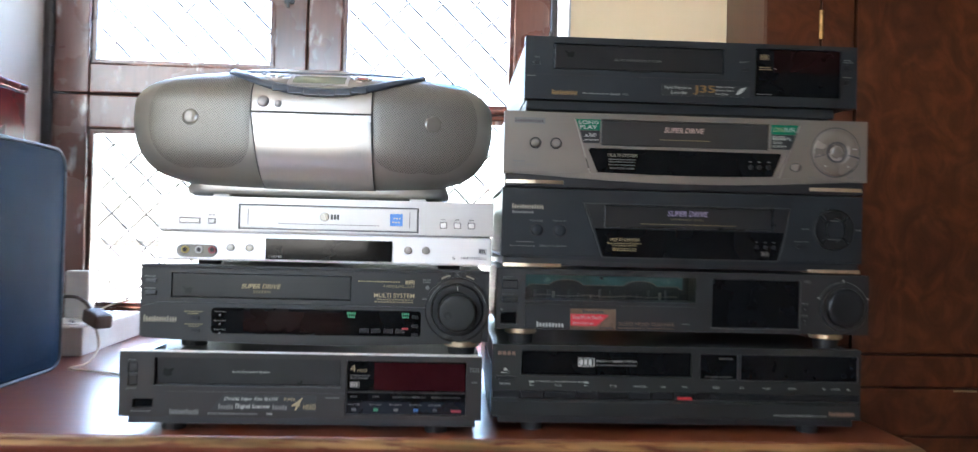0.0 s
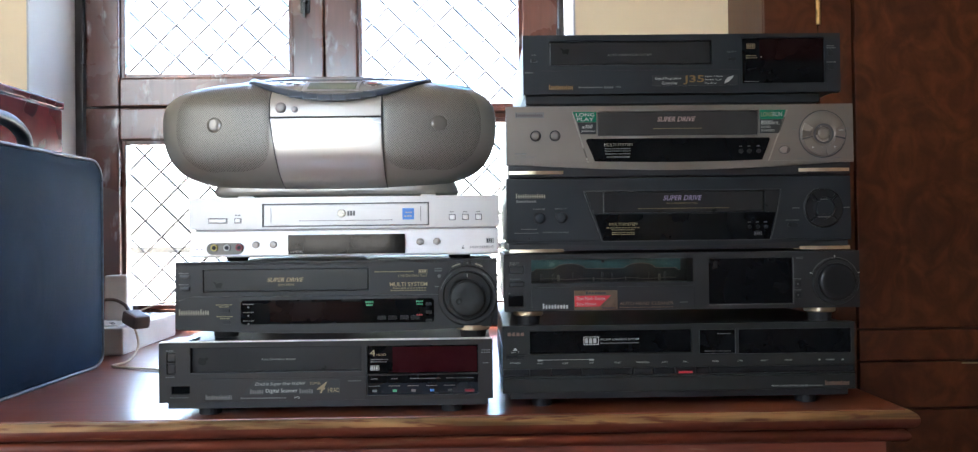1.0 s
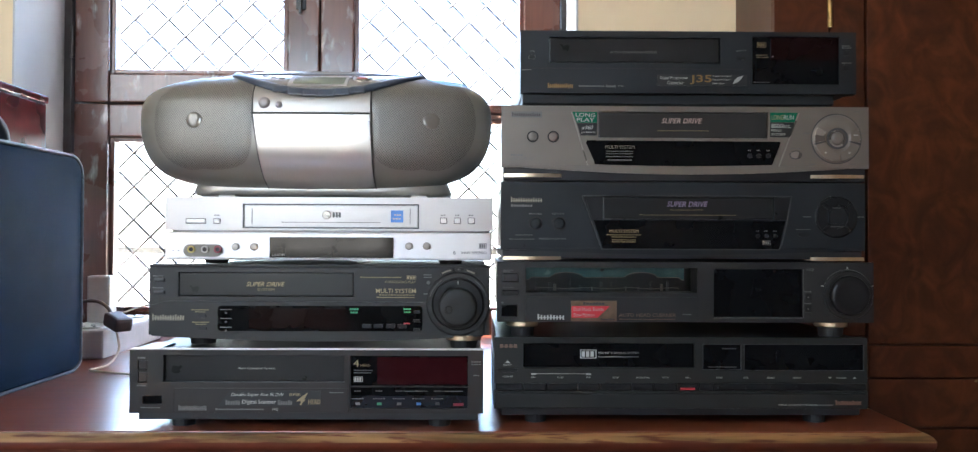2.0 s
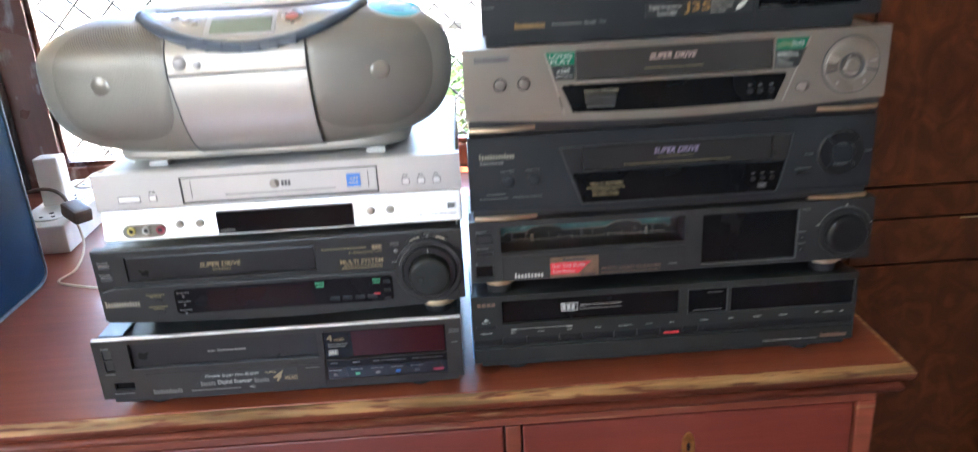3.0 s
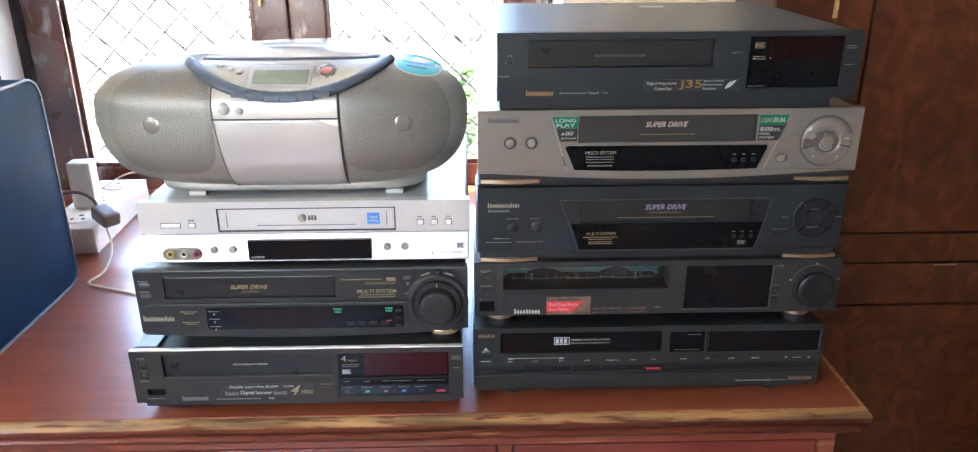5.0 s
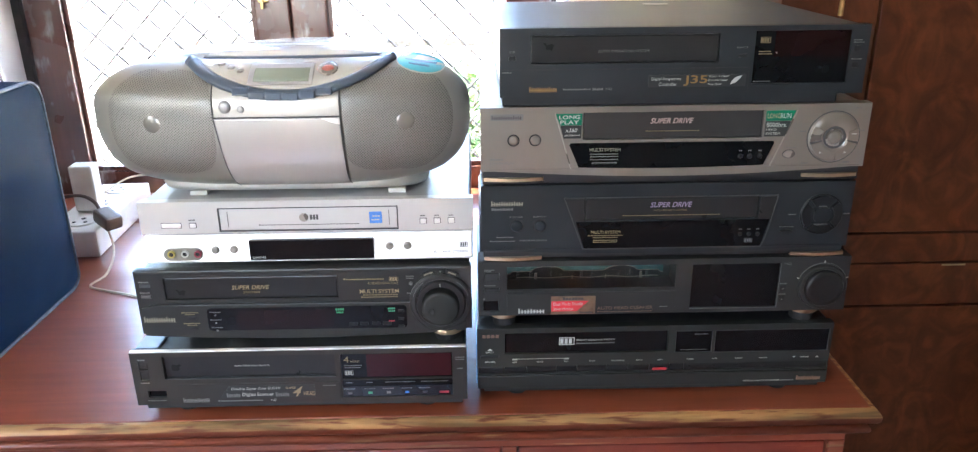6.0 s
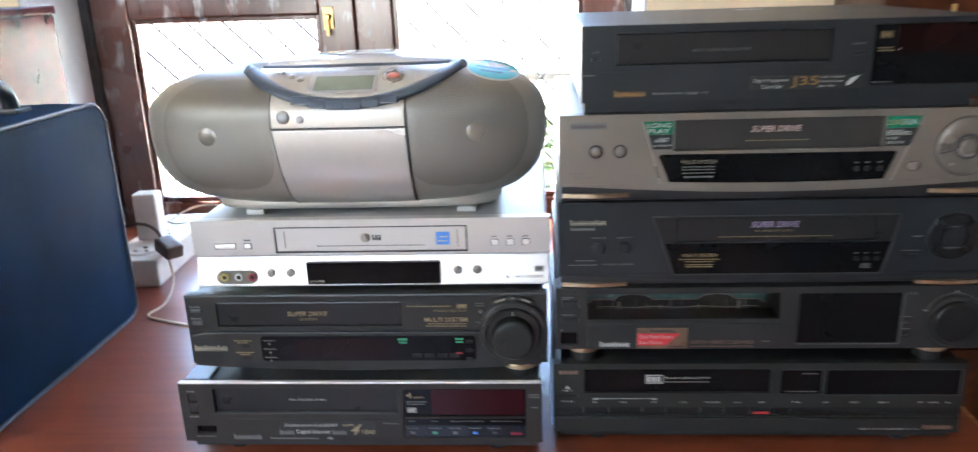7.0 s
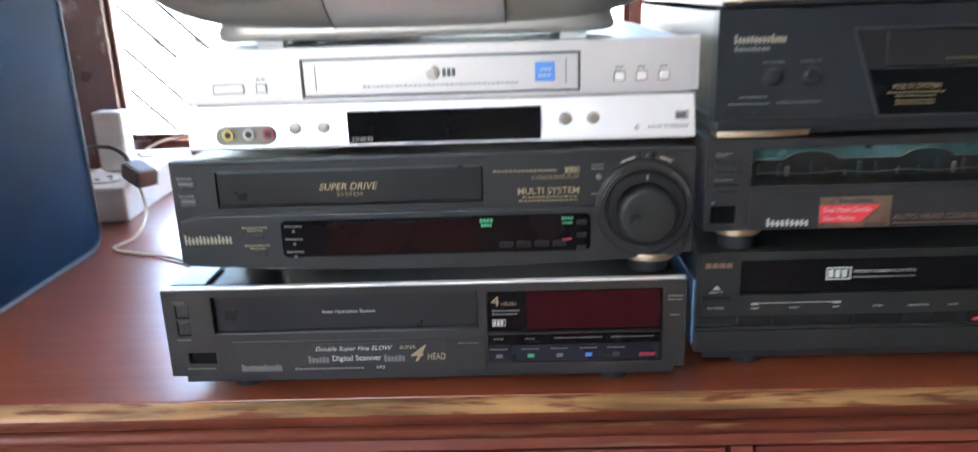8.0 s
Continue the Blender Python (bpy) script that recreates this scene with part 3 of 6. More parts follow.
for lz, lx, m in ((1.158, -0.349, BRASS), (1.478, -0.338, GRIP)):
    bm = boxm(lx - 0.011, lx + 0.011, 1.6885, 1.6925, lz, lz + 0.045, bevel=0.0015)
    latch = part("latch", bm, m, window)
    bm = lathe_y([(0.006, 1.689), (0.006, 1.677), (0.004, 1.675), (0, 1.675)], 16, None, lx, lz + 0.026)
    box(bm, lx - 0.003, lx + 0.003, 1.677, 1.681, lz - 0.012, lz + 0.026, bevel=0.001)
    part("latch_knob", bm, m, latch)
for hx, hz in ((-0.846, 1.40), (-0.846, 0.95), (0.247, 1.40)):
    bm = bmesh.new()
    bmesh.ops.create_cone(bm, cap_ends=True, segments=12, radius1=0.005, radius2=0.005, depth=0.07, matrix=Matrix.Translation((hx, 1.686, hz)))
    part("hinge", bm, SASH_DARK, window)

grille = empty("window_grille", pose(0, 0, 0), "diamond lattice of thin iron bars outside the panes", "grille", kind="structure")
D, GY = 0.0785, 1.775
gx0, gx1, gz0, gz1 = -0.9, 0.3, 0.70, 2.05
for sgn, y in ((1, GY), (-1, GY + 0.005)):
    for k in range(-40, 60):
        # bars at 45 degrees: z = sgn * x + c, cut to the opening
        c = 1.2 + k * D
        ends = sorted({(round(x, 5), round(sgn * x + c, 5)) for x in (gx0, gx1) if gz0 <= sgn * x + c <= gz1} | {(round((z - c) / sgn, 5), round(z, 5)) for z in (gz0, gz1) if gx0 <= (z - c) / sgn <= gx1})
        if len(ends) < 2 or math.dist(ends[0], ends[-1]) < 0.05:
            continue
        (xa, za), (xb, zb) = ends[0], ends[-1]
        part("bar", tube([(xa, y, za), (xb, y, zb)], 0.0028, 6), IRON, grille)

fence = empty("yard_fence", pose(0, 2.85, 0), "low grey iron yard fence with diamond mesh", "fence")
part("top_rail", boxm(-4, 4, -0.012, 0.012, 0.905, 0.93, bevel=0.003), IRON, fence)
part("bottom_rail", boxm(-4, 4, -0.012, 0.012, -0.3, -0.27, bevel=0.003), IRON, fence)
for px in (-3.9, -2.3, 2.3, 3.9):
    part("post", boxm(px - 0.02, px + 0.02, 0.015, 0.055, -0.4, 0.96, bevel=0.004), IRON, fence)
bm = bmesh.new()
for sgn in (1, -1):
    for k in range(-60, 61):
        xa = k * 0.0785
        xb = xa + sgn * 1.175
        if max(abs(xa), abs(xb)) < 4:
            tube([(xa, 0.004 * sgn, -0.27), (xb, 0.004 * sgn, 0.905)], 0.002, 5, bm)
part("mesh_panel", bm, IRON, fence)

LEAF = surface("dusty green leaf", (0.10, 0.17, 0.05), 0.5, vary=0.4, scale=3, grain=60)
BARK = surface("grey bark", (0.14, 0.11, 0.08), 0.9, vary=0.3, scale=20)


def shrub(x, y, h, seed):
    rng = random.Random(seed)
    e = empty("shrub", pose(x, y, -0.4), "leafy green shrub in the bright yard", "shrub", "yard shrubs")
    bm = bmesh.new()
    for i in range(7):
        a = rng.uniform(0, 6.28)
        s = rng.uniform(0.15, 0.4) * h
        tube(smooth_path([(0, 0, 0), (math.cos(a) * s * 0.3, math.sin(a) * s * 0.3, h * 0.4), (math.cos(a) * s, math.sin(a) * s, h * rng.uniform(0.7, 0.95))], 4), 0.012, 6, bm)
    part("stem", bm, BARK, e)
    bm = bmesh.new()
    for i in range(1100):
        a, r, z = rng.uniform(0, 6.28), rng.random() ** 0.5, rng.uniform(0.15, 1.0)
        rad = h * 0.5 * (1 - abs(z - 0.55)) * (0.75 + 0.25 * math.sin(3 * a + seed))
        c = Vector((math.cos(a) * r * rad, math.sin(a) * r * rad, z * h))
        s = rng.uniform(0.03, 0.06)
        q = Euler((rng.uniform(-1, 1), rng.uniform(-1, 1), rng.uniform(0, 6.28))).to_matrix()
        bm.faces.new([bm.verts.new(c + q @ Vector(p)) for p in ((0, -s, 0), (s * 0.45, 0, s * 0.1), (0, s, 0), (-s * 0.45, 0, s * 0.1))])
    part("foliage", bm, LEAF, e)


for i, (x, y, h) in enumerate(((0.0, 5.4, 0.82),)):
    shrub(x, y, h, i + 3)

structure("window_sill", boxm(WX0 + 0.005, WX1 - 0.005, 1.4975, 1.69, 0.718, TOP - 0.001, bevel=0.002), TABLE, "red-brown lacquered wooden window sill", "sill")

# ---- table ----
table = empty("desk", pose(0, 0, 0), "red-brown lacquered wooden desk with worn front edge and drawers", "desk")
TX0, TX1, TY0, TY1 = -1.25, 0.560, 0.798, 1.492
part("tabletop", boxm(TX0, TX1, TY0, TY1, 0.7285, TOP, bevel=0.0015), TABLE, table)


def nosing(x0, x1, y, z0, z1, out, a0=0.0, a1=1.0, n=10):
    """A half-round strip, or a stretch of it from a0 to a1, along the front edge and the right end of the top."""
    bm = bmesh.new()
    rows = []
    for i in range(n + 1):
        t = math.pi * (a0 + (a1 - a0) * i / n)
        o, z = math.sin(t) * out, z0 + (z1 - z0) * (1 - math.cos(t)) / 2
        rows.append([bm.verts.new(p) for p in ((x0, y - o, z), (x1 + o, y - o, z), (x1 + o, TY1, z))])
    for a, b in zip(rows, rows[1:]):
        for i in range(2):
            bm.faces.new((a[i], a[i + 1], b[i + 1], b[i]))
    return bm


part("worn_edge", nosing(TX0, TX1 + 0.0005, TY0 - 0.0005, 0.7275, TOP - 0.001, 0.0105, 0.56, 1.0), EDGE, table, "edge rubbed down to pale bare wood", smooth=True)
part("lower_edge", nosing(TX0, TX1 + 0.0005, TY0 - 0.0005, 0.7275, TOP - 0.001, 0.0103, 0.0, 0.57), MOULD, table, smooth=True)
part("moulding", nosing(TX0, TX1 - 0.006, TY0 + 0.004, 0.7115, 0.7260, 0.009), MOULD, table, smooth=True)
part("under_top", boxm(TX0, TX1 - 0.006, TY0 + 0.004, TY1, 0.7115, 0.7282), MOULD, table)
part("carcass", boxm(TX0, 0.536, 0.838, TY1, 0.12, 0.711), DRAWER, table)
part("top_rail", boxm(TX0, 0.541, 0.809, 0.838, 0.695, 0.711, bevel=0.001), MOULD, table)
for x0, x1 in ((0.1125, 0.1305), (0.5205, 0.5415), (-0.905, -0.885)):
    part("stile", boxm(x0, x1, 0.808, 0.8375, 0.05, 0.6945, bevel=0.002), MOULD, table)
for x0, x1 in ((-0.883, 0.1105), (0.1325, 0.5185)):
    for z0, z1 in ((0.53, 0.691), (0.34, 0.522), (0.14, 0.332)):
        d = part("drawer", boxm(x0, x1, 0.812, 0.8375, z0, z1, bevel=0.0025), DRAWER, table)
        cx = (x0 + x1) / 2
        part("keyhole_plate", prism([(cx + 0.0075 * math.cos(a) , z1 - 0.045 + 0.021 * math.sin(a)) for a in [2 * math.pi * i / 24 for i in range(24)]], 0.8095, 0.8125, 0.0008), BRASS, d, "tarnished oval brass keyhole plate")
        part("keyhole", prism(circle(cx, z1 - 0.043, 0.0022, 12, 0.006), 0.8090, 0.8100), HOLE, d)
for lx in (TX0 + 0.03, 0.52):
    for ly in (0.86, 1.45):
        part("leg", boxm(lx - 0.03, lx + 0.015, ly - 0.02, ly + 0.025, 0, 0.121, bevel=0.003), MOULD, table)

# ---- wardrobe ----
ward = empty("wardrobe", pose(0, 1.286, 0), "tall wardrobe in dark figured brown veneer", "wardrobe")
part("carcass", boxm(0.579, 2.35, 0.012, 0.208, 0.0, 2.2, bevel=0.002), VENEER_EDGE, ward)
part("side_post", boxm(0.579, 0.6745, 0.0, 0.0115, 0.0, 2.2, bevel=0.0015), VENEER, ward)
part("side_post", boxm(0.677, 0.737, 0.0, 0.0115, 0.798, 2.2, bevel=0.0015), VENEER, ward)
for x0, x1, z0, z1, n in ((0.740, 1.55, 0.785, 2.2, "door"), (1.553, 2.35, 0.785, 2.2, "door"), (0.740, 2.35, 0.726, 0.781, "rail"), (0.740, 1.55, 0.641, 0.723, "drawer"), (1.553, 2.35, 0.641, 0.723, "drawer"), (0.677, 2.35, 0.06, 0.637, "lower_panel")):
    part(n, boxm(x0, x1, -0.004, 0.0115, z0, z1, bevel=0.0018), VENEER, ward)
part("side_post", boxm(0.677, 0.737, 0.0, 0.0115, 0.641, 0.794, bevel=0.0015), VENEER, ward)
part("worn_strip", boxm(0.925, 0.968, -0.0050, -0.0035, 0.7185, 0.7215), INK_DIMGOLD, ward, "strip of pale chipped veneer edge")
bm = bmesh.new()
bmesh.ops.create_cone(bm, cap_ends=True, segments=12, radius1=0.004, radius2=0.004, depth=0.05, matrix=Matrix.Translation((0.6758, -0.002, 1.36)))
part("hinge", bm, BRASS, ward)
bm = bmesh.new()
bmesh.ops.create_cone(bm, cap_ends=True, segments=12, radius1=0.004, radius2=0.004, depth=0.03, matrix=Matrix.Translation((0.6758, -0.002, 1.175)))
part("hinge", bm, BRASS, ward)

# ---- red cabinet and blue case ----
cab = empty("red_cabinet", pose(-1.15, 0.93, TOP), "glossy deep red cabinet standing on the desk", "cabinet")
part("body", boxm(0, 0.405, 0.012, 0.47, 0, 0.462, bevel=0.003), RED_LACQUER, cab)
part("lid", boxm(-0.002, 0.408, 0.0, 0.473, 0.4625, 0.477, bevel=0.003), RED_LACQUER, cab)
part("door", boxm(0.004, 0.40, 0.0, 0.0115, 0.006, 0.458, bevel=0.002), RED_LACQUER, cab)

case = empty("carrying_case", pose(-0.697, 0.800, TOP + 0.001), "navy blue fabric carrying case with grey piping and black handle", "case")
L, T, Hh, R = 0.398, 0.124, 0.342, 0.035


def case_outline(inset, n=8):
    pts = []
    r = R - inset
    for cy, cz, a in ((L - R, Hh - R, 0), (R, Hh - R, 90), (R, R * 0.6, 180), (L - R, R * 0.6, 270)):
        rz = r if a < 180 else R * 0.6 - inset
        for i in range(n + 1):
            t = radians(a + 90 * i / n)
            pts.append((cy + r * math.cos(t), cz + rz * math.sin(t)))
    return pts


bm = bmesh.new()
rings = []
for x, ins in ((0.0, 0.006), (0.004, 0.001), (T / 2, -0.001), (T - 0.004, 0.001), (T, 0.006)):
    rings.append([bm.verts.new((x, y, z)) for y, z in case_outline(ins)])
for a, b in zip(rings, rings[1:]):
    for i in range(len(a)):
        j = (i + 1) % len(a)
        bm.faces.new((a[i], a[j], b[j], b[i]))
bm.faces.new(rings[0][::-1])
bm.faces.new(rings[-1])
part("shell", bm, NAVY, case, smooth=False)
bm = bmesh.new()
# slightly bulging side
g = []
for i in range(13):
    row = []
    for k in range(13):
        u, v = i / 12, k / 12
        y, z = 0.012 + (L - 0.024) * u, 0.012 + (Hh - 0.024) * v
        b = 0.007 * (4 * u * (1 - u)) ** 0.5 * (4 * v * (1 - v)) ** 0.5
        row.append(bm.verts.new((T - 0.0005 + b, y, z)))
    g.append(row)
for i in range(12):
    for k in range(12):
        if (i, k) not in ((0, 0), (0, 11), (11, 0), (11, 11)):
            bm.faces.new((g[i][k], g[i + 1][k], g[i + 1][k + 1], g[i][k + 1]))
bmesh.ops.delete(bm, geom=[v for v in bm.verts if not v.link_faces], context="VERTS")
part("side_panel", bm, NAVY, case, smooth=True)
for x in (0.001, T - 0.001):
    pts = [(x, y, z) for y, z in case_outline(0.0015, 8)]
    part("piping", tube(pts + [pts[0]], 0.0026, 8), PIPING, case, smooth=True)
hp = smooth_path([(T / 2, 0.115, Hh + 0.002), (T / 2, 0.125, Hh + 0.03), (T / 2, 0.165, Hh + 0.047), (T / 2, 0.235, Hh + 0.047), (T / 2, 0.275, Hh + 0.03), (T / 2, 0.285, Hh + 0.002)], 7)
part("handle", tube(hp, 0.0105, 12), GRIP, case, "curved black plastic carrying handle", smooth=True)
for y in (0.113, 0.287):
    part("handle_mount", boxm(T / 2 - 0.015, T / 2 + 0.015, y - 0.017, y + 0.017, Hh - 0.001, Hh + 0.008, bevel=0.003), GRIP, case)

# ---- chair beside the desk ----
chair = empty("wooden_chair", pose(0.872, 0.90, 0, 0, 0, 12), "dark brown wooden chair with blue cloth beside the desk", "chair")
for x, y, h in ((-0.035, 0.0, 0.695), (0.36, 0.0, 0.695), (-0.035, -0.38, 0.44), (0.36, -0.38, 0.44)):
    part("leg", boxm(x, x + 0.035, y - 0.0175, y + 0.0175, 0, h, bevel=0.004), VENEER_EDGE, chair)
part("seat", boxm(-0.045, 0.405, -0.41, -0.02, 0.4405, 0.465, bevel=0.006), VENEER_EDGE, chair)
for z in (0.535, 0.635):
    part("back_slat", boxm(0.001, 0.359, -0.008, 0.008, z, z + 0.045, bevel=0.003), VENEER_EDGE, chair)
cloth = empty("blue_cloth", pose(0.872, 0.90, 0.466, 0, 0, 12), "deep blue folded cloth lying on the chair seat", "cloth")
part("fold", boxm(0.02, 0.36, -0.38, -0.05, 0.0, 0.05, bevel=0.016, seg=3), NAVY, cloth)
part("fold", boxm(0.04, 0.33, -0.36, -0.06, 0.0505, 0.085, bevel=0.014, seg=3), NAVY, cloth)

# ---- socket board with plugs ----
sock = empty("extension_socket", pose(-0.648, 1.455, TOP, 0, 0, 3), "white plastic extension socket board with round holes", "socket")
part("body", boxm(-0.048, 0.048, -0.145, 0.145, 0.0, 0.050, bevel=0.004), WHITE_PLASTIC, sock)
for sy in (-0.095, 0.005, 0.095):
    bm = bmesh.new()
    bmesh.ops.create_cone(bm, cap_ends=True, segments=28, radius1=0.026, radius2=0.025, depth=0.003, matrix=Matrix.Translation((0.004, sy, 0.0513)))
    face = part("outlet", bm, WHITE_PLASTIC, sock)
    for hx, hy, r in ((0, 0.012, 0.0042), (-0.010, -0.007, 0.0034), (0.010, -0.007, 0.0034)):
        bm = bmesh.new()
        bmesh.ops.create_cone(bm, cap_ends=True, segments=12, radius1=r, radius2=r, depth=0.002, matrix=Matrix.Translation((0.004 + hx, sy + hy, 0.0526)))
        part("hole", bm, HOLE, face)
adaptor = empty("power_adaptor", pose(-0.652, 1.43, TOP + 0.0531, 0, 0, 4), "white plug-in adaptor standing on the socket board", "adaptor")
part("body", boxm(-0.021, 0.021, -0.018, 0.018, 0.0, 0.088, bevel=0.004), WHITE_PLASTIC, adaptor)
plug = empty("mains_plug", pose(-0.592, 1.352, TOP + 0.0535, 0, 14, -38), "dark brown mains plug with grey flex in the socket board", "plug")
part("body", boxm(-0.014, 0.034, -0.016, 0.016, -0.001, 0.024, bevel=0.006), CORD, plug)
part("flex", tube(smooth_path([(-0.012, 0, 0.014), (-0.035, 0.0, 0.026), (-0.06, -0.012, 0.030), (-0.085, -0.035, 0.018), (-0.10, -0.06, -0.01), (-0.105, -0.075, -0.056)], 6), 0.0032, 8), CORD, plug, smooth=True)
cable = empty("thin_cable", pose(0, 0, TOP), "thin cream cable lying across the desk", "cable")
part("flex", tube(smooth_path([(-0.585, 1.34, 0.054), (-0.555, 1.29, 0.022), (-0.545, 1.23, 0.004), (-0.553, 1.185, 0.0025), (-0.52, 1.165, 0.0025), (-0.46, 1.14, 0.0025), (-0.38, 1.08, 0.0025), (-0.30, 1.05, 0.0025)], 7), 0.002, 8), PALE_CORD, cable, smooth=True)
cable2 = empty("thin_cable", pose(0, 0, TOP), "thin cream cable looping behind the recorder stack", "cable")
part("flex", tube(smooth_path([(-0.665, 1.52, 0.056), (-0.63, 1.57, 0.072), (-0.57, 1.58, 0.07), (-0.51, 1.55, 0.045), (-0.475, 1.48, 0.01), (-0.44, 1.40, 0.003), (-0.30, 1.3, 0.003)], 7), 0.002, 8), PALE_CORD, cable2, smooth=True)

# ---- video recorders ----
STACK = "stacked video recorders"


def recorder(x, y, z, label):
    return empty("video_recorder", pose(x, y, z), label, "video recorder", STACK)


def settle(e, W, Dp, sx, lift, sz, drop):
    """Trims a recorder's fascia to its true width and height, over a recessed dark chassis and feet that reach the desk."""
    for ob in e.children_recursive:
        for v in ob.data.vertices:
            v.co.x *= sx
            v.co.z = lift + sz * v.co.z if v.co.z > -0.001 else -drop
    part("chassis", boxm(0.008, W * sx - 0.006, 0.006, Dp - 0.01, lift - 0.0085, lift + 0.0008, bevel=0.001), CASE_BLACK, e, "recessed black base under the fascia")


def gilt_feet(e, xs, ys, r, h):
    """Feet with a bright gilt disc over a smaller black pad."""
    for fx in xs:
        for fy in ys:
            bm = lathe_y([(r * 0.96, 0.0), (r, 0.0012), (r, 0.0052), (r * 0.93, 0.0064), (0.0, 0.0064)], 36)
            bmesh.ops.transform(bm, matrix=pose(fx, fy, 0.0002, -90), verts=bm.verts)
            disc = part("gilt_foot", bm, GOLD, e, "round gilt foot")
            bm = bmesh.new()
            bmesh.ops.create_cone(bm, cap_ends=True, segments=28, radius1=r * 0.72, radius2=r * 0.78, depth=h - 0.0064, matrix=Matrix.Translation((fx, fy, -0.0062 - (h - 0.0064) / 2)))
            part("pad", bm, HOLE, disc)


def red_display_recorder():
    """Brown-grey recorder with a red display, at the foot of one stack."""
    W, H, Dp = 0.393, 0.074, 0.345
    e = recorder(-0.3220, 0.804, 0.765, "brown-grey older video recorder with dark red display, on the desk")
    holes = [(0.037, 0.238, 0.036, 0.068), (0.2445, 0.376, 0.0315, 0.0675), (0.2445, 0.376, 0.0055, 0.0305), (0.0145, 0.036, 0.0105, 0.0205), (0.009, 0.0195, 0.0505, 0.0620), (0.009, 0.0195, 0.0355, 0.0480)]
    part("fascia", fascia(W, H, holes, 0.012), BROWNGREY, e)
    part("cover", boxm(0.003, W - 0.003, 0.0125, Dp, 0.001, H - 0.002, bevel=0.002), CASE_BLACK, e)
    part("chrome_lip", boxm(0.0005, W - 0.0005, 0.0003, 0.006, H + 0.0002, H + 0.002, bevel=0.0006), BRIGHT_SILVER, e)
    plate("cassette_flap", rect(0.0375, 0.2375, 0.0365, 0.0675), SMOKE_DOOR, e, 0.0045, 0.010, 0.001)
    part("flap_lip", boxm(0.0372, 0.2378, 0.0002, 0.0048, 0.0352, 0.0366, bevel=0.0004), CASE_METAL, e)
    letters("Auto Operation System", 0.119, 0.160, 0.0500, 0.0535, INK_WHITE, e, 0.0042)
    plate("display", rect(0.2450, 0.3755, 0.032, 0.067), SMOKE, e, 0.003, 0.010)
    plate("red_filter", rect(0.2745, 0.3745, 0.0335, 0.0655), RED_WINDOW, e, 0.0025, 0.004)
    plate("control_strip", rect(0.2450, 0.3755, 0.006, 0.0205), BLUE_WINDOW, e, 0.0015, 0.010)
    plate("timer_strip", rect(0.2450, 0.3755, 0.0212, 0.030), SMOKE, e, 0.0020, 0.010)
    for x0, x1 in ((0.303, 0.331), (0.346, 0.370)):
        plate("print_line", rect(x0, x1, 0.0255, 0.0261), INK_GREY, e, 0.0016, 0.003)
    letters("4", 0.2478, 0.2540, 0.0545, 0.0625, INK_GOLD, e, 0.0024)
    letters("HEAD", 0.2555, 0.2665, 0.0545, 0.0575, INK_GOLD, e, 0.0024)
    bars(0.2485, 0.270, 0.0495, 0.0508, 7, INK_GREY, e, 0.0024)
    bars(0.2485, 0.268, 0.0465, 0.0478, 7, INK_GREY, e, 0.0024)
    tape_mark(0.2482, 0.2583, 0.0365, 0.0425, INK_WHITE, e, 0.0024)
    for i, (x, m) in enumerate(((0.253, INK_GREY), (0.277, INK_GREEN), (0.299, INK_GREY), (0.321, INK_BLUE), (0.342, RIM))):
        plate("key_mark", rect(x - 0.0025, x + 0.0025, 0.0095, 0.0125), m, e, 0.001, 0.003)
        bars(x - 0.007, x + 0.007, 0.0165, 0.0175, 5, INK_GREY, e, 0.0012)
        bars(x - 0.004, x + 0.004, 0.0255, 0.0265, 3, INK_GREY, e, 0.0012)
    plate("key_mark", rect(0.3595, 0.371, 0.0088, 0.0118), KEY_RED, e, 0.001, 0.003)
    plate("infrared_window", rect(0.015, 0.0355, 0.011, 0.020), SMOKE, e, 0.003, 0.010)
    for z in ((0.0510, 0.0615), (0.0360, 0.0475)):
        part("button", boxm(0.0095, 0.019, 0.001, 0.010, z[0], z[1], bevel=0.0012), BROWNGREY, e)
    bars(0.009, 0.018, 0.0640, 0.0655, 3, INK_GREY, e)
    bars(0.008, 0.019, 0.0315, 0.0328, 4, INK_GREY, e)
    bars(0.013, 0.035, 0.0060, 0.0072, 8, INK_GREY, e)
    # lower flap
    bm = boxm(0.0495, 0.2430, -0.001, 0.001, 0.001, 0.0295, bevel=0.0006)
    part("lower_flap", bm, BROWNGREY, e)
    plate("badge", [(0.098, 0.0085), (0.212, 0.0085), (0.212, 0.0265), (0.112, 0.0265)], STICKER_BLACK, e, -0.0013, 0.0)
    letters("Double Super Fine SLOW", 0.113, 0.172, 0.0192, 0.0242, INK_WHITE, e, -0.0014, 0.3)
    letters("Digital Scanner", 0.1255, 0.1630, 0.0100, 0.0162, INK_WHITE, e, -0.0014, 0, 0.01)
    bars(0.107, 0.1235, 0.0100, 0.0160, 6, INK_GREY, e, -0.0014)
    bars(0.1650, 0.1815, 0.0100, 0.0160, 6, INK_GREY, e, -0.0014)
    letters("SUPER", 0.1775, 0.1900, 0.0208, 0.0238, INK_GOLD, e, -0.0014)
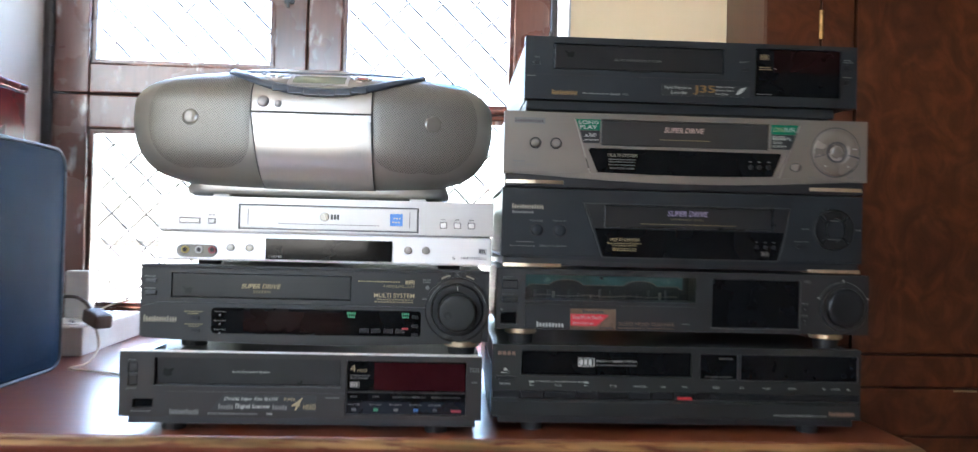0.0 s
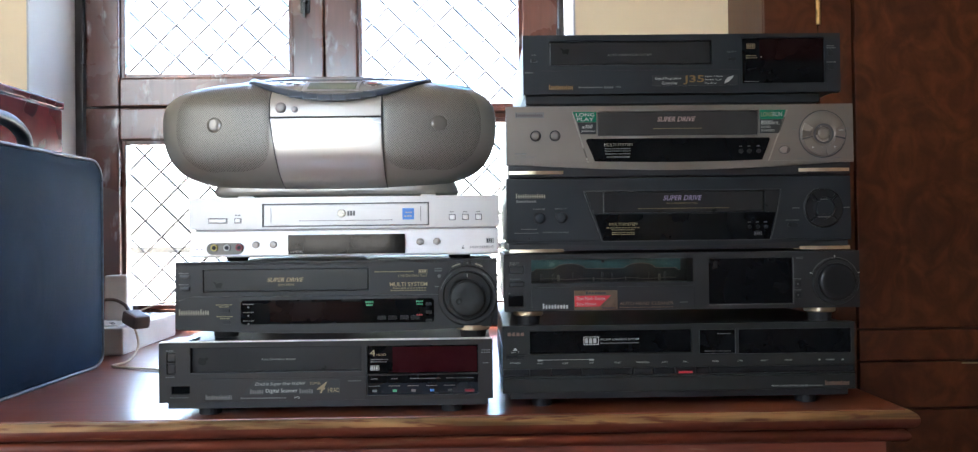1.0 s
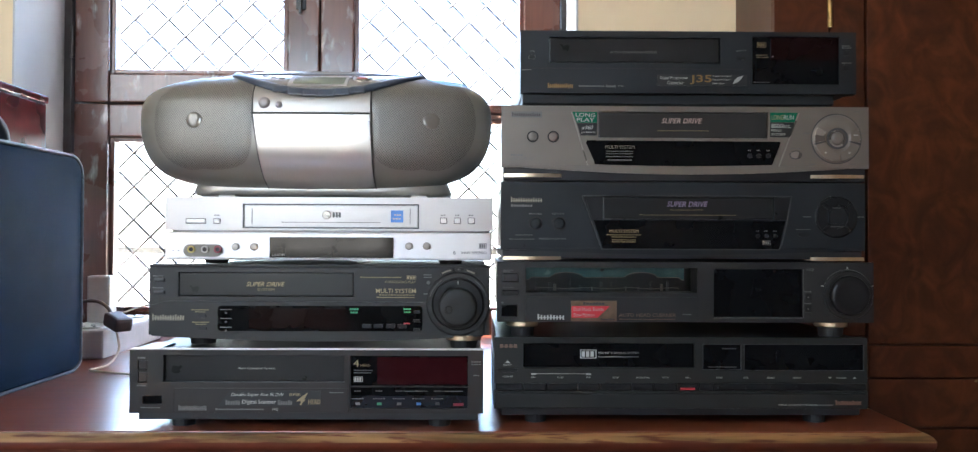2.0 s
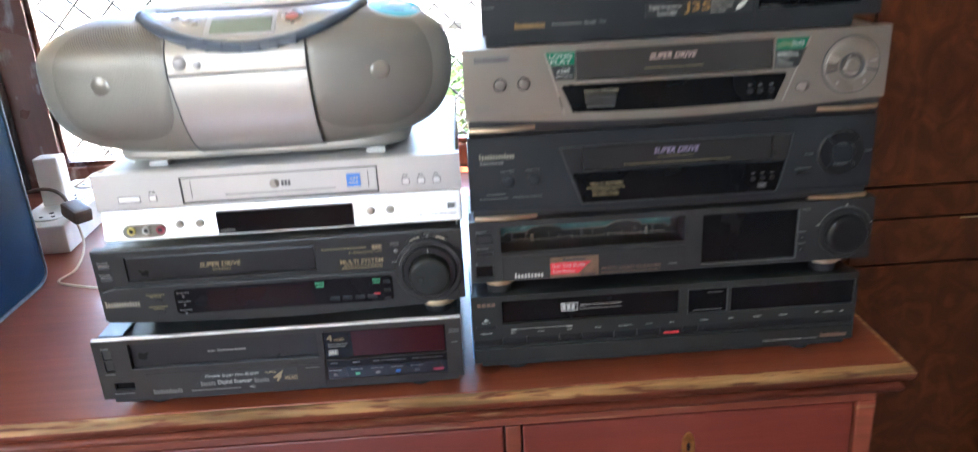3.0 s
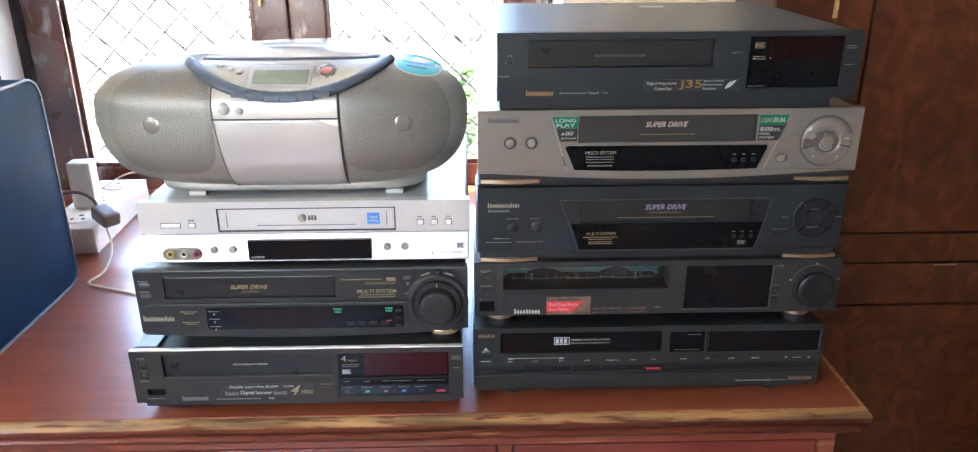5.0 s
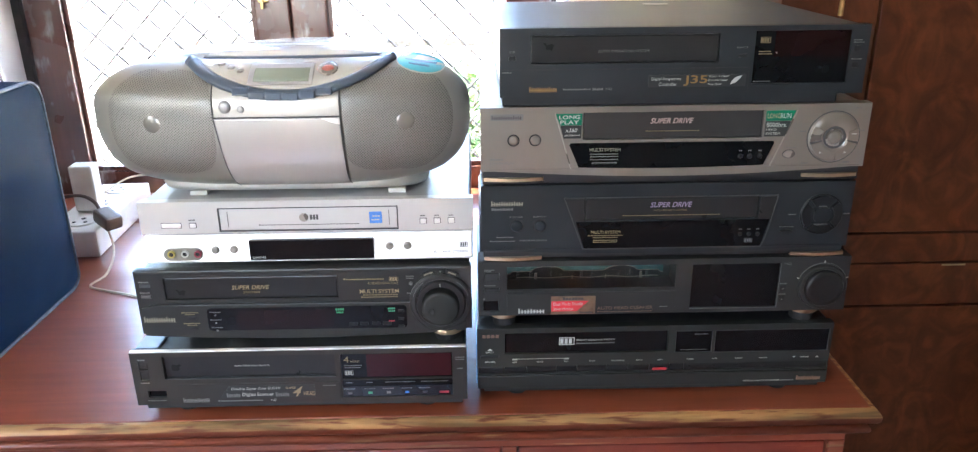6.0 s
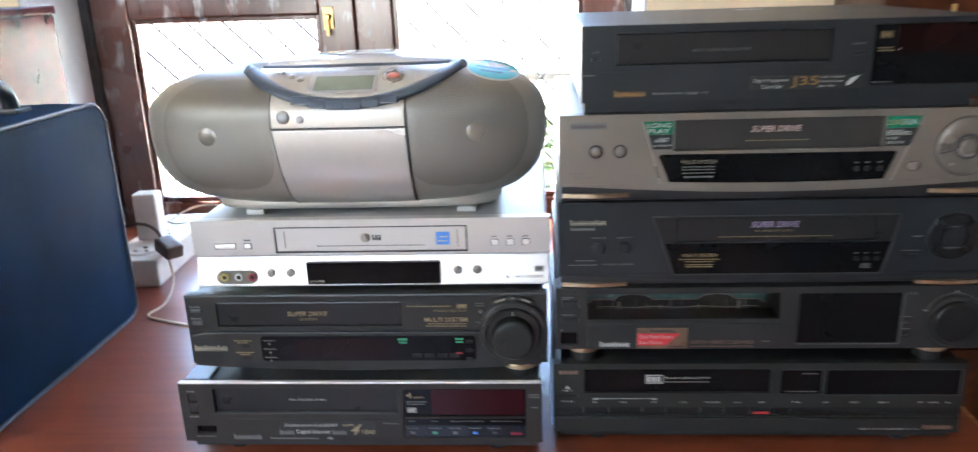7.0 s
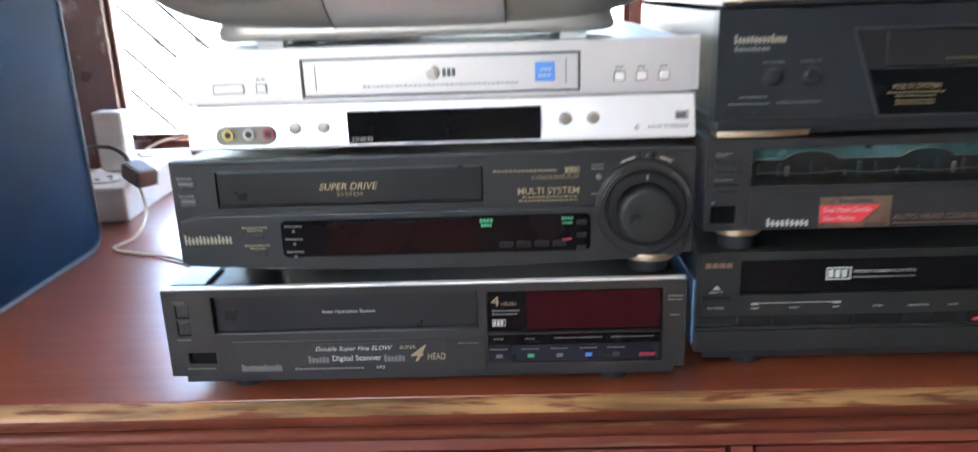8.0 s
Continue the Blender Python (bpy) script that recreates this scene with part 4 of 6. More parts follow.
    letters("4", 0.1855, 0.1978, 0.0100, 0.0240, INK_GOLD, e, -0.0016, 0.5, 0.01)
    letters("HEAD", 0.1985, 0.2120, 0.0110, 0.0165, INK_GOLD, e, -0.0014)
    bars(0.055, 0.0865, 0.0035, 0.0100, 16, INK_GREY, e, -0.0014, 0.42, name="maker_mark")
    bars(0.096, 0.150, 0.0040, 0.0060, 18, INK_GREY, e, -0.0014, 0.35)
    letters("HQ", 0.1590, 0.1650, 0.0035, 0.0065, INK_WHITE, e, -0.0014)
    bars(0.222, 0.238, 0.0240, 0.0252, 6, INK_GREY, e, -0.0012)
    bars(0.3795, 0.391, 0.0600, 0.0612, 4, INK_GREY, e)
    bars(0.3795, 0.391, 0.0570, 0.0582, 4, INK_GREY, e)
    bars(0.3815, 0.389, 0.0440, 0.0452, 3, INK_GREY, e)
    feet(e, W, Dp, 0.005, (0.05, W - 0.05), HOLE)
    # reflected light on the cover's left corner, put in as a blue patch
    part("tape_tag", boxm(0.004, 0.030, 0.012, 0.055, H - 0.0015, H + 0.001, bevel=0.0005), BLUE_SHEEN, e, "pale blue reflection on the cover's corner, made as a thin patch")
    settle(e, W, Dp, 1.0, 0.0035, 0.946, 0.765 - TOP)


def knob_recorder():
    """Dark recorder with a big jog knob."""
    W, H, Dp = 0.388, 0.080, 0.34
    e = recorder(-0.3100, 0.825, 0.853, "dark grey video recorder with a large jog knob and gilt feet")
    holes = [(0.033, 0.2325, 0.0435, 0.0712)]
    part("fascia", fascia(W, H, holes, 0.012), KNOBGREY, e)
    part("cover", boxm(0.004, W - 0.004, 0.0125, Dp, 0.001, H - 0.003, bevel=0.002), CASE_BLACK, e)
    part("top_lip", boxm(0.0005, W - 0.0005, -0.0008, 0.0135, H - 0.0042, H + 0.0005, bevel=0.0026), KNOBGREY, e, smooth=False)
    plate("cassette_flap", rect(0.0337, 0.2318, 0.0442, 0.0706), SMOKE_DOOR, e, 0.0015, 0.010, 0.001)
    letters("SUPER DRIVE", 0.110, 0.154, 0.0550, 0.0602, INK_GOLD, e, 0.001, 0.3, 0.008)
    letters("SYSTEM", 0.123, 0.142, 0.0500, 0.0528, INK_DIMGOLD, e, 0.001)
    # bowed chin
    bow = [(0.004, 0.004)] + [(0.004 + (W - 0.012) * i / 16, -0.001 - 0.006 * math.sin(math.pi * i / 16)) for i in range(17)] + [(W - 0.006, 0.006), (W - 0.006, 0.0375), (0.02, 0.0385), (0.004, 0.034)]
    part("chin", prism(bow, -0.0035, 0.004, 0.0012), KNOBGREY, e)
    disp = rounded(0.0795, 0.3115, 0.0048, 0.0335, 0.004)
    plate("display", disp, SMOKE, e, -0.0046, -0.002, 0.0005)
    plate("display_glow_window", rect(0.115, 0.225, 0.008, 0.0305), DARKRED_WINDOW, e, -0.0050, -0.004)
    for x0, x1, z0, z1, m in ((0.2290, 0.2395, 0.0285, 0.0312, INK_GREEN), (0.2300, 0.2385, 0.0250, 0.0272, INK_GREEN), (0.2900, 0.2990, 0.0290, 0.0312, INK_GREEN), (0.2905, 0.2985, 0.0258, 0.0275, INK_GREEN)):
        bars(x0, x1, z0, z1, 4, m, e, -0.0048)
    for x in (0.249, 0.262, 0.276, 0.289):
        part("key", boxm(x - 0.0055, x + 0.0045, -0.0058, -0.004, 0.0085, 0.0130, bevel=0.0006), BUTTON, e)
    bars(0.2905, 0.298, 0.0130, 0.0145, 3, INK_RED, e, -0.0048)
    for z in (0.0285, 0.0185, 0.0085):
        bars(0.0825, 0.0960, z, z + 0.0013, 6, INK_GREY, e, -0.0048)
        button(0.0890, z - 0.0032, 0.0011, INK_GREY, e, -0.0056)
        part("key", boxm(0.3015, 0.3085, -0.0056, -0.004, z - 0.0035, z, bevel=0.0005), BUTTON, e)
    bars(0.0055, 0.0425, 0.0165, 0.0240, 13, INK_CREAM, e, -0.0038, 0.5, name="maker_mark")
    for z0, z1 in ((0.0600, 0.0645), (0.0460, 0.0510)):
        part("button", boxm(0.0055, 0.0178, -0.0022, 0.003, z0, z1, bevel=0.0015), CASE_METAL, e)
        bars(0.0045, 0.0165, z1 + 0.0015, z1 + 0.0032, 5, INK_GREY, e)
    for x, z in ((0.0617, 0.0215), (0.0625, 0.0075)):
        bars(x - 0.012, x + 0.008, z + 0.0065, z + 0.0078, 8, INK_DIMGOLD, e, -0.0038)
        bars(x - 0.008, x + 0.004, z + 0.0042, z + 0.0053, 5, INK_DIMGOLD, e, -0.0038)
        part("slide_switch", boxm(x - 0.0045, x + 0.0045, -0.0052, -0.003, z - 0.002, z + 0.002, bevel=0.0006), HOLE, e)
    bars(0.240, 0.288, 0.0652, 0.0668, 16, INK_DIMGOLD, e, gap=0.35)
    tape_mark(0.2930, 0.3035, 0.0635, 0.0680, INK_GOLD, e)
    letters("4 HEAD/LONG PLAY", 0.268, 0.3035, 0.0592, 0.0622, INK_DIMGOLD, e)
    letters("MULTI SYSTEM", 0.258, 0.3035, 0.0480, 0.0530, INK_GOLD, e, slant=0.0, bold=0.006)
    bars(0.2615, 0.3030, 0.0452, 0.0465, 12, INK_DIMGOLD, e)
    bars(0.2590, 0.3030, 0.0425, 0.0438, 13, INK_DIMGOLD, e)
    # jog dial
    cx, cz = 0.352, 0.036
    part("dial_surround", lathe_y([(0.0365, 0.003), (0.0365, -0.004), (0.0345, -0.0055), (0.030, -0.0055), (0.029, -0.004)], 48, None, cx, cz), KNOBGREY, e, smooth=False)
    part("shuttle_ring", lathe_y([(0.0288, 0.002), (0.0288, -0.008), (0.0275, -0.0095), (0.022, -0.0095)], 48, None, cx, cz), SMOKE_DOOR, e)
    knob = part("jog_knob", lathe_y([(0.0215, 0.0), (0.0215, -0.015), (0.0205, -0.0172), (0.018, -0.0178), (0.008, -0.0172), (0, -0.017)], 48, None, cx, cz - 0.003), CHARCOAL, e, smooth=True)
    part("finger_dimple", lathe_y([(0.0045, -0.0172), (0.0042, -0.0182), (0.003, -0.0176), (0, -0.0173)], 20, None, cx - 0.0105, cz - 0.0055), CHARCOAL, knob, smooth=True)
    part("index_mark", boxm(cx - 0.0005, cx + 0.0005, -0.0100, -0.0090, cz + 0.0225, cz + 0.0265), INK_WHITE, e)
    for a0, a1, m in ((98, 122, INK_CREAM), (84, 95, INK_GREY), (58, 80, INK_CREAM)):
        plate("play_key", sector(cx, cz, 0.0372, 0.0415, a0, a1), GREYBLACK, e, -0.0035, 0.001, 0.0006)
        plate("key_print", sector(cx, cz, 0.0385, 0.0402, a0 + 4, a1 - 4, 6), m, e, -0.0037, -0.0033)
    for a0, a1 in ((125, 165), (15, 55)):
        plate("scale_line", sector(cx, cz, 0.0326, 0.0331, a0, a1), INK_GREY, e, -0.0058, -0.0053)
    button(0.318, 0.0600, 0.0022, INK_GREY, e, -0.0018)
    bars(0.3125, 0.322, 0.0655, 0.0667, 4, INK_GREY, e)
    bars(0.3125, 0.322, 0.0682, 0.0694, 4, INK_GREY, e)
    bars(0.3125, 0.321, 0.0465, 0.0478, 4, INK_GREY, e)
    bars(0.3785, 0.387, 0.0465, 0.0478, 4, INK_GREY, e)
    gilt_feet(e, (0.358,), (0.0135, 0.30), 0.0205, 0.0155)
    feet(e, W, Dp, 0.0155, (0.045,), HOLE, 0.016, 0.05)


def silver_recorder():
    """Bright silver recorder under the radio."""
    W, H, Dp = 0.380, 0.073, 0.31
    e = recorder(-0.2985, 0.840, 0.938, "bright silver slim video recorder with round front buttons")
    holes = [(0.0900, 0.2935, 0.0370, 0.0648), (0.0235, 0.0470, 0.0415, 0.0482), (0.0555, 0.0640, 0.0415, 0.0482)]
    part("upper_fascia", fascia(W, H, holes + [(0, W, 0, 0.0345)], 0.012), PALE_SILVER, e)
    part("cover", boxm(0.003, W - 0.003, 0.0125, Dp, 0.0015, H - 0.0015, bevel=0.003), SILVER_COVER, e)
    # lower half leans back a little
    bm = bmesh.new()
    box(bm, 0.001, W - 0.001, -0.004, 0.012, 0.0, 0.0325, bevel=0.0025)
    for v in bm.verts:
        if v.co.z > 0.02 and v.co.y < 0.005:
            v.co.y += 0.006
    part("lower_fascia", bm, BRIGHT_SILVER, e)
    part("shadow_groove", boxm(0.020, 0.367, 0.003, 0.011, 0.0328, 0.0342), SILVER_COVER, e)

    def lean(z):
        return -0.004 + 0.006 * max(0.0, z) / 0.0325
    plate("cassette_flap", rect(0.0908, 0.2927, 0.0378, 0.0640), PALE_SILVER, e, 0.0010, 0.010, 0.0008)
    bm = bmesh.new()
    for a in ((0.0894, 0.2941, 0.0640, 0.0652), (0.0894, 0.2941, 0.0366, 0.0378), (0.0894, 0.0906, 0.0378, 0.0640), (0.2929, 0.2941, 0.0378, 0.0640)):
        box(bm, a[0], a[1], -0.0003, 0.002, a[2], a[3])
    part("flap_gap", bm, RIM, e)
    for x0, x1 in ((0.0237, 0.0468), (0.0557, 0.0638)):
        plate("button_gap", rect(x0, x1, 0.0417, 0.0480), INK_DARK, e, -0.0002, 0.002)
    for x in (0.1000, 0.2837):
        plate("flap_line", rect(x - 0.0004, x + 0.0004, 0.0420, 0.0600), INK_GREY, e, 0.0006, 0.002)
    part("maker_disc", lathe_y([(0.0052, 0.0012), (0.0052, 0.0004), (0.0040, 0.0002), (0, 0.0002)], 24, None, 0.1865, 0.0525), SILVER_BUTTON, e)
    bars(0.1935, 0.2040, 0.0495, 0.0555, 3, INK_DARK, e, 0.0008, name="maker_mark")
    bars(0.1345, 0.2500, 0.0432, 0.0446, 34, INK_GREY, e, 0.0008, 0.35)
    plate("blue_badge", rect(0.2612, 0.2756, 0.0440, 0.0580), INK_BLUE, e, 0.0006, 0.002)
    bars(0.2635, 0.2735, 0.0475, 0.0490, 3, INK_WHITE, e, 0.0004)
    bars(0.2650, 0.2740, 0.0520, 0.0535, 3, INK_WHITE, e, 0.0004)
    part("power_button", boxm(0.0242, 0.0463, -0.0012, 0.009, 0.0422, 0.0475, bevel=0.0014), BRIGHT_SILVER, e)
    part("eject_button", boxm(0.0562, 0.0633, -0.0012, 0.009, 0.0422, 0.0475, bevel=0.0014), BRIGHT_SILVER, e)
    bars(0.0562, 0.0640, 0.0510, 0.0522, 2, INK_DARK, e)
    for x in (0.3226, 0.3387, 0.3549):
        part("button_rim", boxm(x - 0.0042, x + 0.0042, -0.0004, 0.003, 0.0424, 0.0500, bevel=0.001), INK_DARK, e)
        part("button", boxm(x - 0.0034, x + 0.0034, -0.0018, 0.002, 0.0432, 0.0492, bevel=0.001), BRIGHT_SILVER, e)
        bars(x - 0.003, x + 0.003, 0.0522, 0.0532, 2, INK_DARK, e)
    y = lean(0.0105) - 0.0006
    plate("socket_recess", rounded(0.0228, 0.0672, 0.0035, 0.0178, 0.0070), SOCKET_GREY, e, lean(0.0178) - 0.0036, 0.0)
    for x, m in ((0.0325, YELLOW), (0.0480, INK_WHITE), (0.0628, KEY_RED)):
        part("phono_socket", lathe_y([(0.0042, 0.0), (0.0042, y - 0.0046), (0.0026, y - 0.0046), (0.0026, y - 0.003)], 20, None, x, 0.0120), m, e)
        part("socket_hole", lathe_y([(0.0026, y - 0.0036), (0, y - 0.0036)], 20, None, x, 0.0120), HOLE, e)
    for x, z in ((0.0821, 0.0147), (0.1034, 0.0148), (0.2829, 0.0161), (0.3034, 0.0163)):
        b = lathe_y([(0.0048, 0.002), (0.0048, lean(z) - 0.0006), (0.0040, lean(z) - 0.0006), (0.0040, lean(z) - 0.0018), (0.0030, lean(z) - 0.0024), (0, lean(z) - 0.0026)], 24, None, x, z)
        part("button", b, SILVER_BUTTON, e)
    part("display", boxm(0.1219, 0.2645, -0.0046, 0.004, 0.0028, 0.0265), SMOKE, e)
    letters("LV4745", 0.1250, 0.1400, 0.0045, 0.0075, INK_WHITE, e, -0.0048)
    tape_mark(0.3640, 0.3730, 0.0140, 0.0200, INK_DARK, e, lean(0.017) - 0.0012)
    letters("6", 0.3340, 0.3370, 0.0070, 0.0112, INK_DARK, e, lean(0.009) - 0.0010)
    letters("HI-FI STEREO", 0.3440, 0.3730, 0.0075, 0.0105, INK_DARK, e, lean(0.009) - 0.0010)
    for x in (0.0105, 0.0165):
        button(x, 0.0105, 0.0006, INK_DARK, e, lean(0.01) - 0.0012)
    feet(e, W, Dp, 0.005, (0.05, W - 0.05), HOLE)


def front_loader():
    """Oldest dark recorder with a full-width row of keys, at the foot of the other stack."""
    W, H, Dp = 0.4355, 0.087, 0.36
    e = recorder(0.0835, 0.825, 0.7655, "wide charcoal video recorder with flat keys, on the desk")
    holes = [(0.0335, 0.2333, 0.0500, 0.0800), (0.2428, 0.2882, 0.0475, 0.0793), (0.2910, 0.4320, 0.0467, 0.0793), (0.0005, 0.4350, 0.0218, 0.0312)]
    part("fascia", fascia(W, H, holes, 0.012), CHARCOAL, e)
    part("cover", boxm(0.002, W - 0.002, 0.0125, Dp, 0.001, H - 0.002, bevel=0.002), CASE_BLACK, e)
    plate("cassette_flap", rect(0.0341, 0.2327, 0.0506, 0.0794), SMOKE, e, 0.0020, 0.010, 0.0008)
    for x0, x1, z0, z1 in ((0.2428, 0.2882, 0.0475, 0.0793), (0.2910, 0.4320, 0.0467, 0.0793)):
        bm = bmesh.new()
        t = 0.0006
        for a in ((x0, x1, z0, z0 + t), (x0, x1, z1 - t, z1), (x0, x0 + t, z0 + t, z1 - t), (x1 - t, x1, z0 + t, z1 - t)):
            box(bm, a[0], a[1], -0.0004, 0.003, a[2], a[3])
        part("display_rim", bm, RIM, e)
        plate("display", rect(x0 + t, x1 - t, z0 + t, z1 - t), SMOKE, e, 0.0015, 0.010)
    tape_mark(0.1001, 0.1190, 0.0612, 0.0718, INK_WHITE, e, 0.0016)
    letters("FRONT LOADING SYSTEM", 0.1215, 0.1685, 0.0668, 0.0692, INK_WHITE, e, 0.0016)
    bars(0.1210, 0.1690, 0.0625, 0.0640, 16, INK_GREY, e, 0.0016)
    bars(0.0065, 0.0280, 0.0742, 0.0785, 4, INK_BROWN, e, name="maker_mark")
    bars(0.2660, 0.2830, 0.0730, 0.0742, 6, INK_GREY, e, 0.0012)
    bars(0.2500, 0.2830, 0.0505, 0.0517, 11, INK_GREY, e, 0.0012)
    part("eject_key", boxm(0.0040, 0.0268, -0.0016, 0.002, 0.0445, 0.0490, bevel=0.0010), BUTTON, e)
    plate("eject_mark", [(0.0125, 0.0555), (0.0185, 0.0555), (0.0155, 0.0590)], INK_WHITE, e, -0.0005, 0.001)
    letters("EJECT", 0.0105, 0.0205, 0.0520, 0.0540, INK_WHITE, e)
    letters("POWER", 0.0090, 0.0220, 0.0382, 0.0402, INK_WHITE, e)
    keys = [0.0008, 0.0330, 0.0605, 0.0975, 0.1230, 0.1600, 0.1860, 0.2125, 0.2385, 0.2560]
    for i, (a, b) in enumerate(zip(keys, keys[1:])):
        k = part("key", boxm(a + 0.0004, b - 0.0004, 0.0005, 0.010, 0.0222, 0.0308, bevel=0.0010), BUTTON, e)
        if i == 7:
            part("record_bar", boxm(0.2168, 0.2341, -0.0006, 0.002, 0.0228, 0.0258, bevel=0.0005), INK_RED, k)
        if i == 0:
            part("recess", boxm(0.004, 0.026, 0.0000, 0.002, 0.0228, 0.0248), HOLE, k)
    part("key_strip", boxm(0.2562, 0.4346, 0.0008, 0.010, 0.0222, 0.0308, bevel=0.0010), BUTTON, e)
    for x in (0.2624, 0.2930, 0.3231, 0.3531):
        button(x, 0.0262, 0.0016, HOLE, e, -0.0004)
    for s, x in (("REW", 0.046), ("PLAY", 0.077), ("FF", 0.1095), ("STOP", 0.1415), ("PAUSE/STILL", 0.173), ("SLOW", 0.1995), ("REC", 0.2255), ("TIMER", 0.2624), ("OTR", 0.2930), ("RESET", 0.3231), ("MEMORY", 0.3531), ("CHANNEL", 0.4050)):
        w = 0.0013 * len(s) + 0.001
        letters(s, x - w / 2 - 0.0006, x + w / 2 + 0.0006, 0.0372, 0.0392, INK_WHITE, e)
    plate("scale_line", rect(0.049, 0.1085, 0.0424, 0.0429), INK_WHITE, e)
    for x in (0.046, 0.1095):
        plate("scale_mark", rect(x - 0.003, x + 0.003, 0.0412, 0.0432), INK_WHITE, e)
    plate("arrow", [(0.3895, 0.0392), (0.3935, 0.0392), (0.3915, 0.0370)], INK_WHITE, e)
    plate("arrow", [(0.4185, 0.0372), (0.4225, 0.0372), (0.4205, 0.0394)], INK_WHITE, e)
    part("skirt", boxm(0.0005, W - 0.0005, -0.0025, 0.001, 0.0005, 0.0195, bevel=0.0015), CHARCOAL, e)
    letters("VIDEO CASSETTE RECORDER", 0.3300, 0.3760, 0.0045, 0.0066, INK_WHITE, e, -0.0028)
    bars(0.3775, 0.3945, 0.0047, 0.0064, 7, INK_GREY, e, -0.0028)
    bars(0.3970, 0.4275, 0.0055, 0.0115, 14, INK_BROWN, e, -0.0028, name="maker_mark")
    feet(e, W, Dp, 0.0055, (0.05, W - 0.05), HOLE)
    # light caught by the side plate, put in as a blue sheet
    part("tape_tag", boxm(-0.0012, 0.0, 0.006, 0.16, 0.004, 0.062), BLUE_SHEEN, e, "pale blue reflection on the side plate, made as a thin sheet")
    settle(e, W, Dp, 0.9845, 0.0040, 0.935, 0.7655 - TOP)


def open_window_recorder():
    """Grey-black recorder with a deep clear cassette window."""
    W, H, Dp = 0.4335, 0.069, 0.35
    e = recorder(0.0865, 0.825, 0.8685, "grey-black video recorder with open cassette window and red sticker")
    holes = [(0.0330, 0.2300, 0.0335, 0.0622), (0.2490, 0.3517, 0.0055, 0.0615), (0.0063, 0.0245, 0.0455, 0.0555), (0.0058, 0.0245, 0.0302, 0.0362), (0.0048, 0.0234, 0.0055, 0.0192)]
    part("fascia", fascia(W, H, holes, 0.030), GREYBLACK, e)
    part("cover", boxm(0.003, W - 0.003, 0.0305, Dp, 0.001, H - 0.0015, bevel=0.002), CASE_BLACK, e)
    # carrier inside the window with a scalloped lower edge
    n = 60
    edge = []
    for i in range(n + 1):
        u = i / n
        x = 0.0335 + 0.1845 * u
        z = 0.0505
        for c in (0.26, 0.73):
            d = (u - c) / 0.10
            if abs(d) < 1:
                z += 0.0060 * (1 - d * d) ** 0.5
        edge.append((x, z - (0.0 if 0.02 < u < 0.98 else 0.003)))
    part("tape_carrier", prism(edge + [(0.2180, 0.0618), (0.0335, 0.0618)], 0.014, 0.016), TEAL, e, "teal translucent cassette carrier inside the window")
    part("carrier_lip", tube([(x, 0.0138, z) for x, z in edge], 0.0004, 6), SILVER, e)
    part("carrier_roller", boxm(0.12, 0.124, 0.011, 0.014, 0.0575, 0.0605, bevel=0.0006), BUTTON, e)
    rng = random.Random(5)
    for i in range(13):
        x = 0.046 + 0.0132 * i + rng.uniform(-0.004, 0.004)
        h, w = rng.uniform(0.004, 0.011), rng.uniform(0.0006, 0.0016)
        part("guide_post", boxm(x - w, x + w, 0.026, 0.026 + 2 * w, 0.0340, 0.0345 + h, bevel=0.0003), (CASE_METAL, RIM, SILVER)[i % 3], e)
    tray = [(0.045 + 0.170 * i / 24, 0.0250, 0.0372 + 0.0007 * math.sin(i * 0.9)) for i in range(25)]
    part("tray_edge", tube(tray, 0.0005, 6), SILVER, e, "thin bright edge of the cassette tray")
    part("window_glass", boxm(0.0332, 0.2298, 0.0015, 0.0027, 0.0337, 0.0620), GLASS, e)
    plate("display", rect(0.2496, 0.3511, 0.0061, 0.0609), SMOKE, e, 0.0015, 0.028)
    bm = bmesh.new()
    for a in ((0.2486, 0.3521, 0.0047, 0.0053), (0.3519, 0.3525, 0.0055, 0.0615)):
        box(bm, a[0], a[1], -0.0004, 0.001, a[2], a[3])
    part("display_rim", bm, INK_GREY, e)
    part("lower_flap", boxm(0.0330, 0.2310, -0.0012, 0.001, 0.0006, 0.0288, bevel=0.0008), GREYBLACK, e)
    part("button", boxm(0.0069, 0.0239, -0.0012, 0.02, 0.0461, 0.0549, bevel=0.0008), GREYBLACK, e)
    part("button", boxm(0.0064, 0.0239, -0.0012, 0.02, 0.0307, 0.0357, bevel=0.0008), GREYBLACK, e)
    plate("infrared_window", rect(0.0053, 0.0229, 0.0060, 0.0187), SMOKE, e, 0.002, 0.02)
    bars(0.0068, 0.0190, 0.0585, 0.0596, 5, INK_GREY, e)
    bars(0.0068, 0.0150, 0.0568, 0.0578, 4, INK_GREY, e)
    bars(0.0068, 0.0200, 0.0388, 0.0400, 5, INK_GREY, e)
    bars(0.0050, 0.0080, 0.0210, 0.0228, 1, INK_GREY, e)
    bars(0.0463, 0.0785, 0.0028, 0.0092, 9, INK_WHITE, e, -0.0014, 0.5, name="maker_mark")
    plate("foil_sticker", rect(0.0845, 0.1370, 0.0010, 0.0245), STICKER_FOIL, e, -0.0015, -0.001)
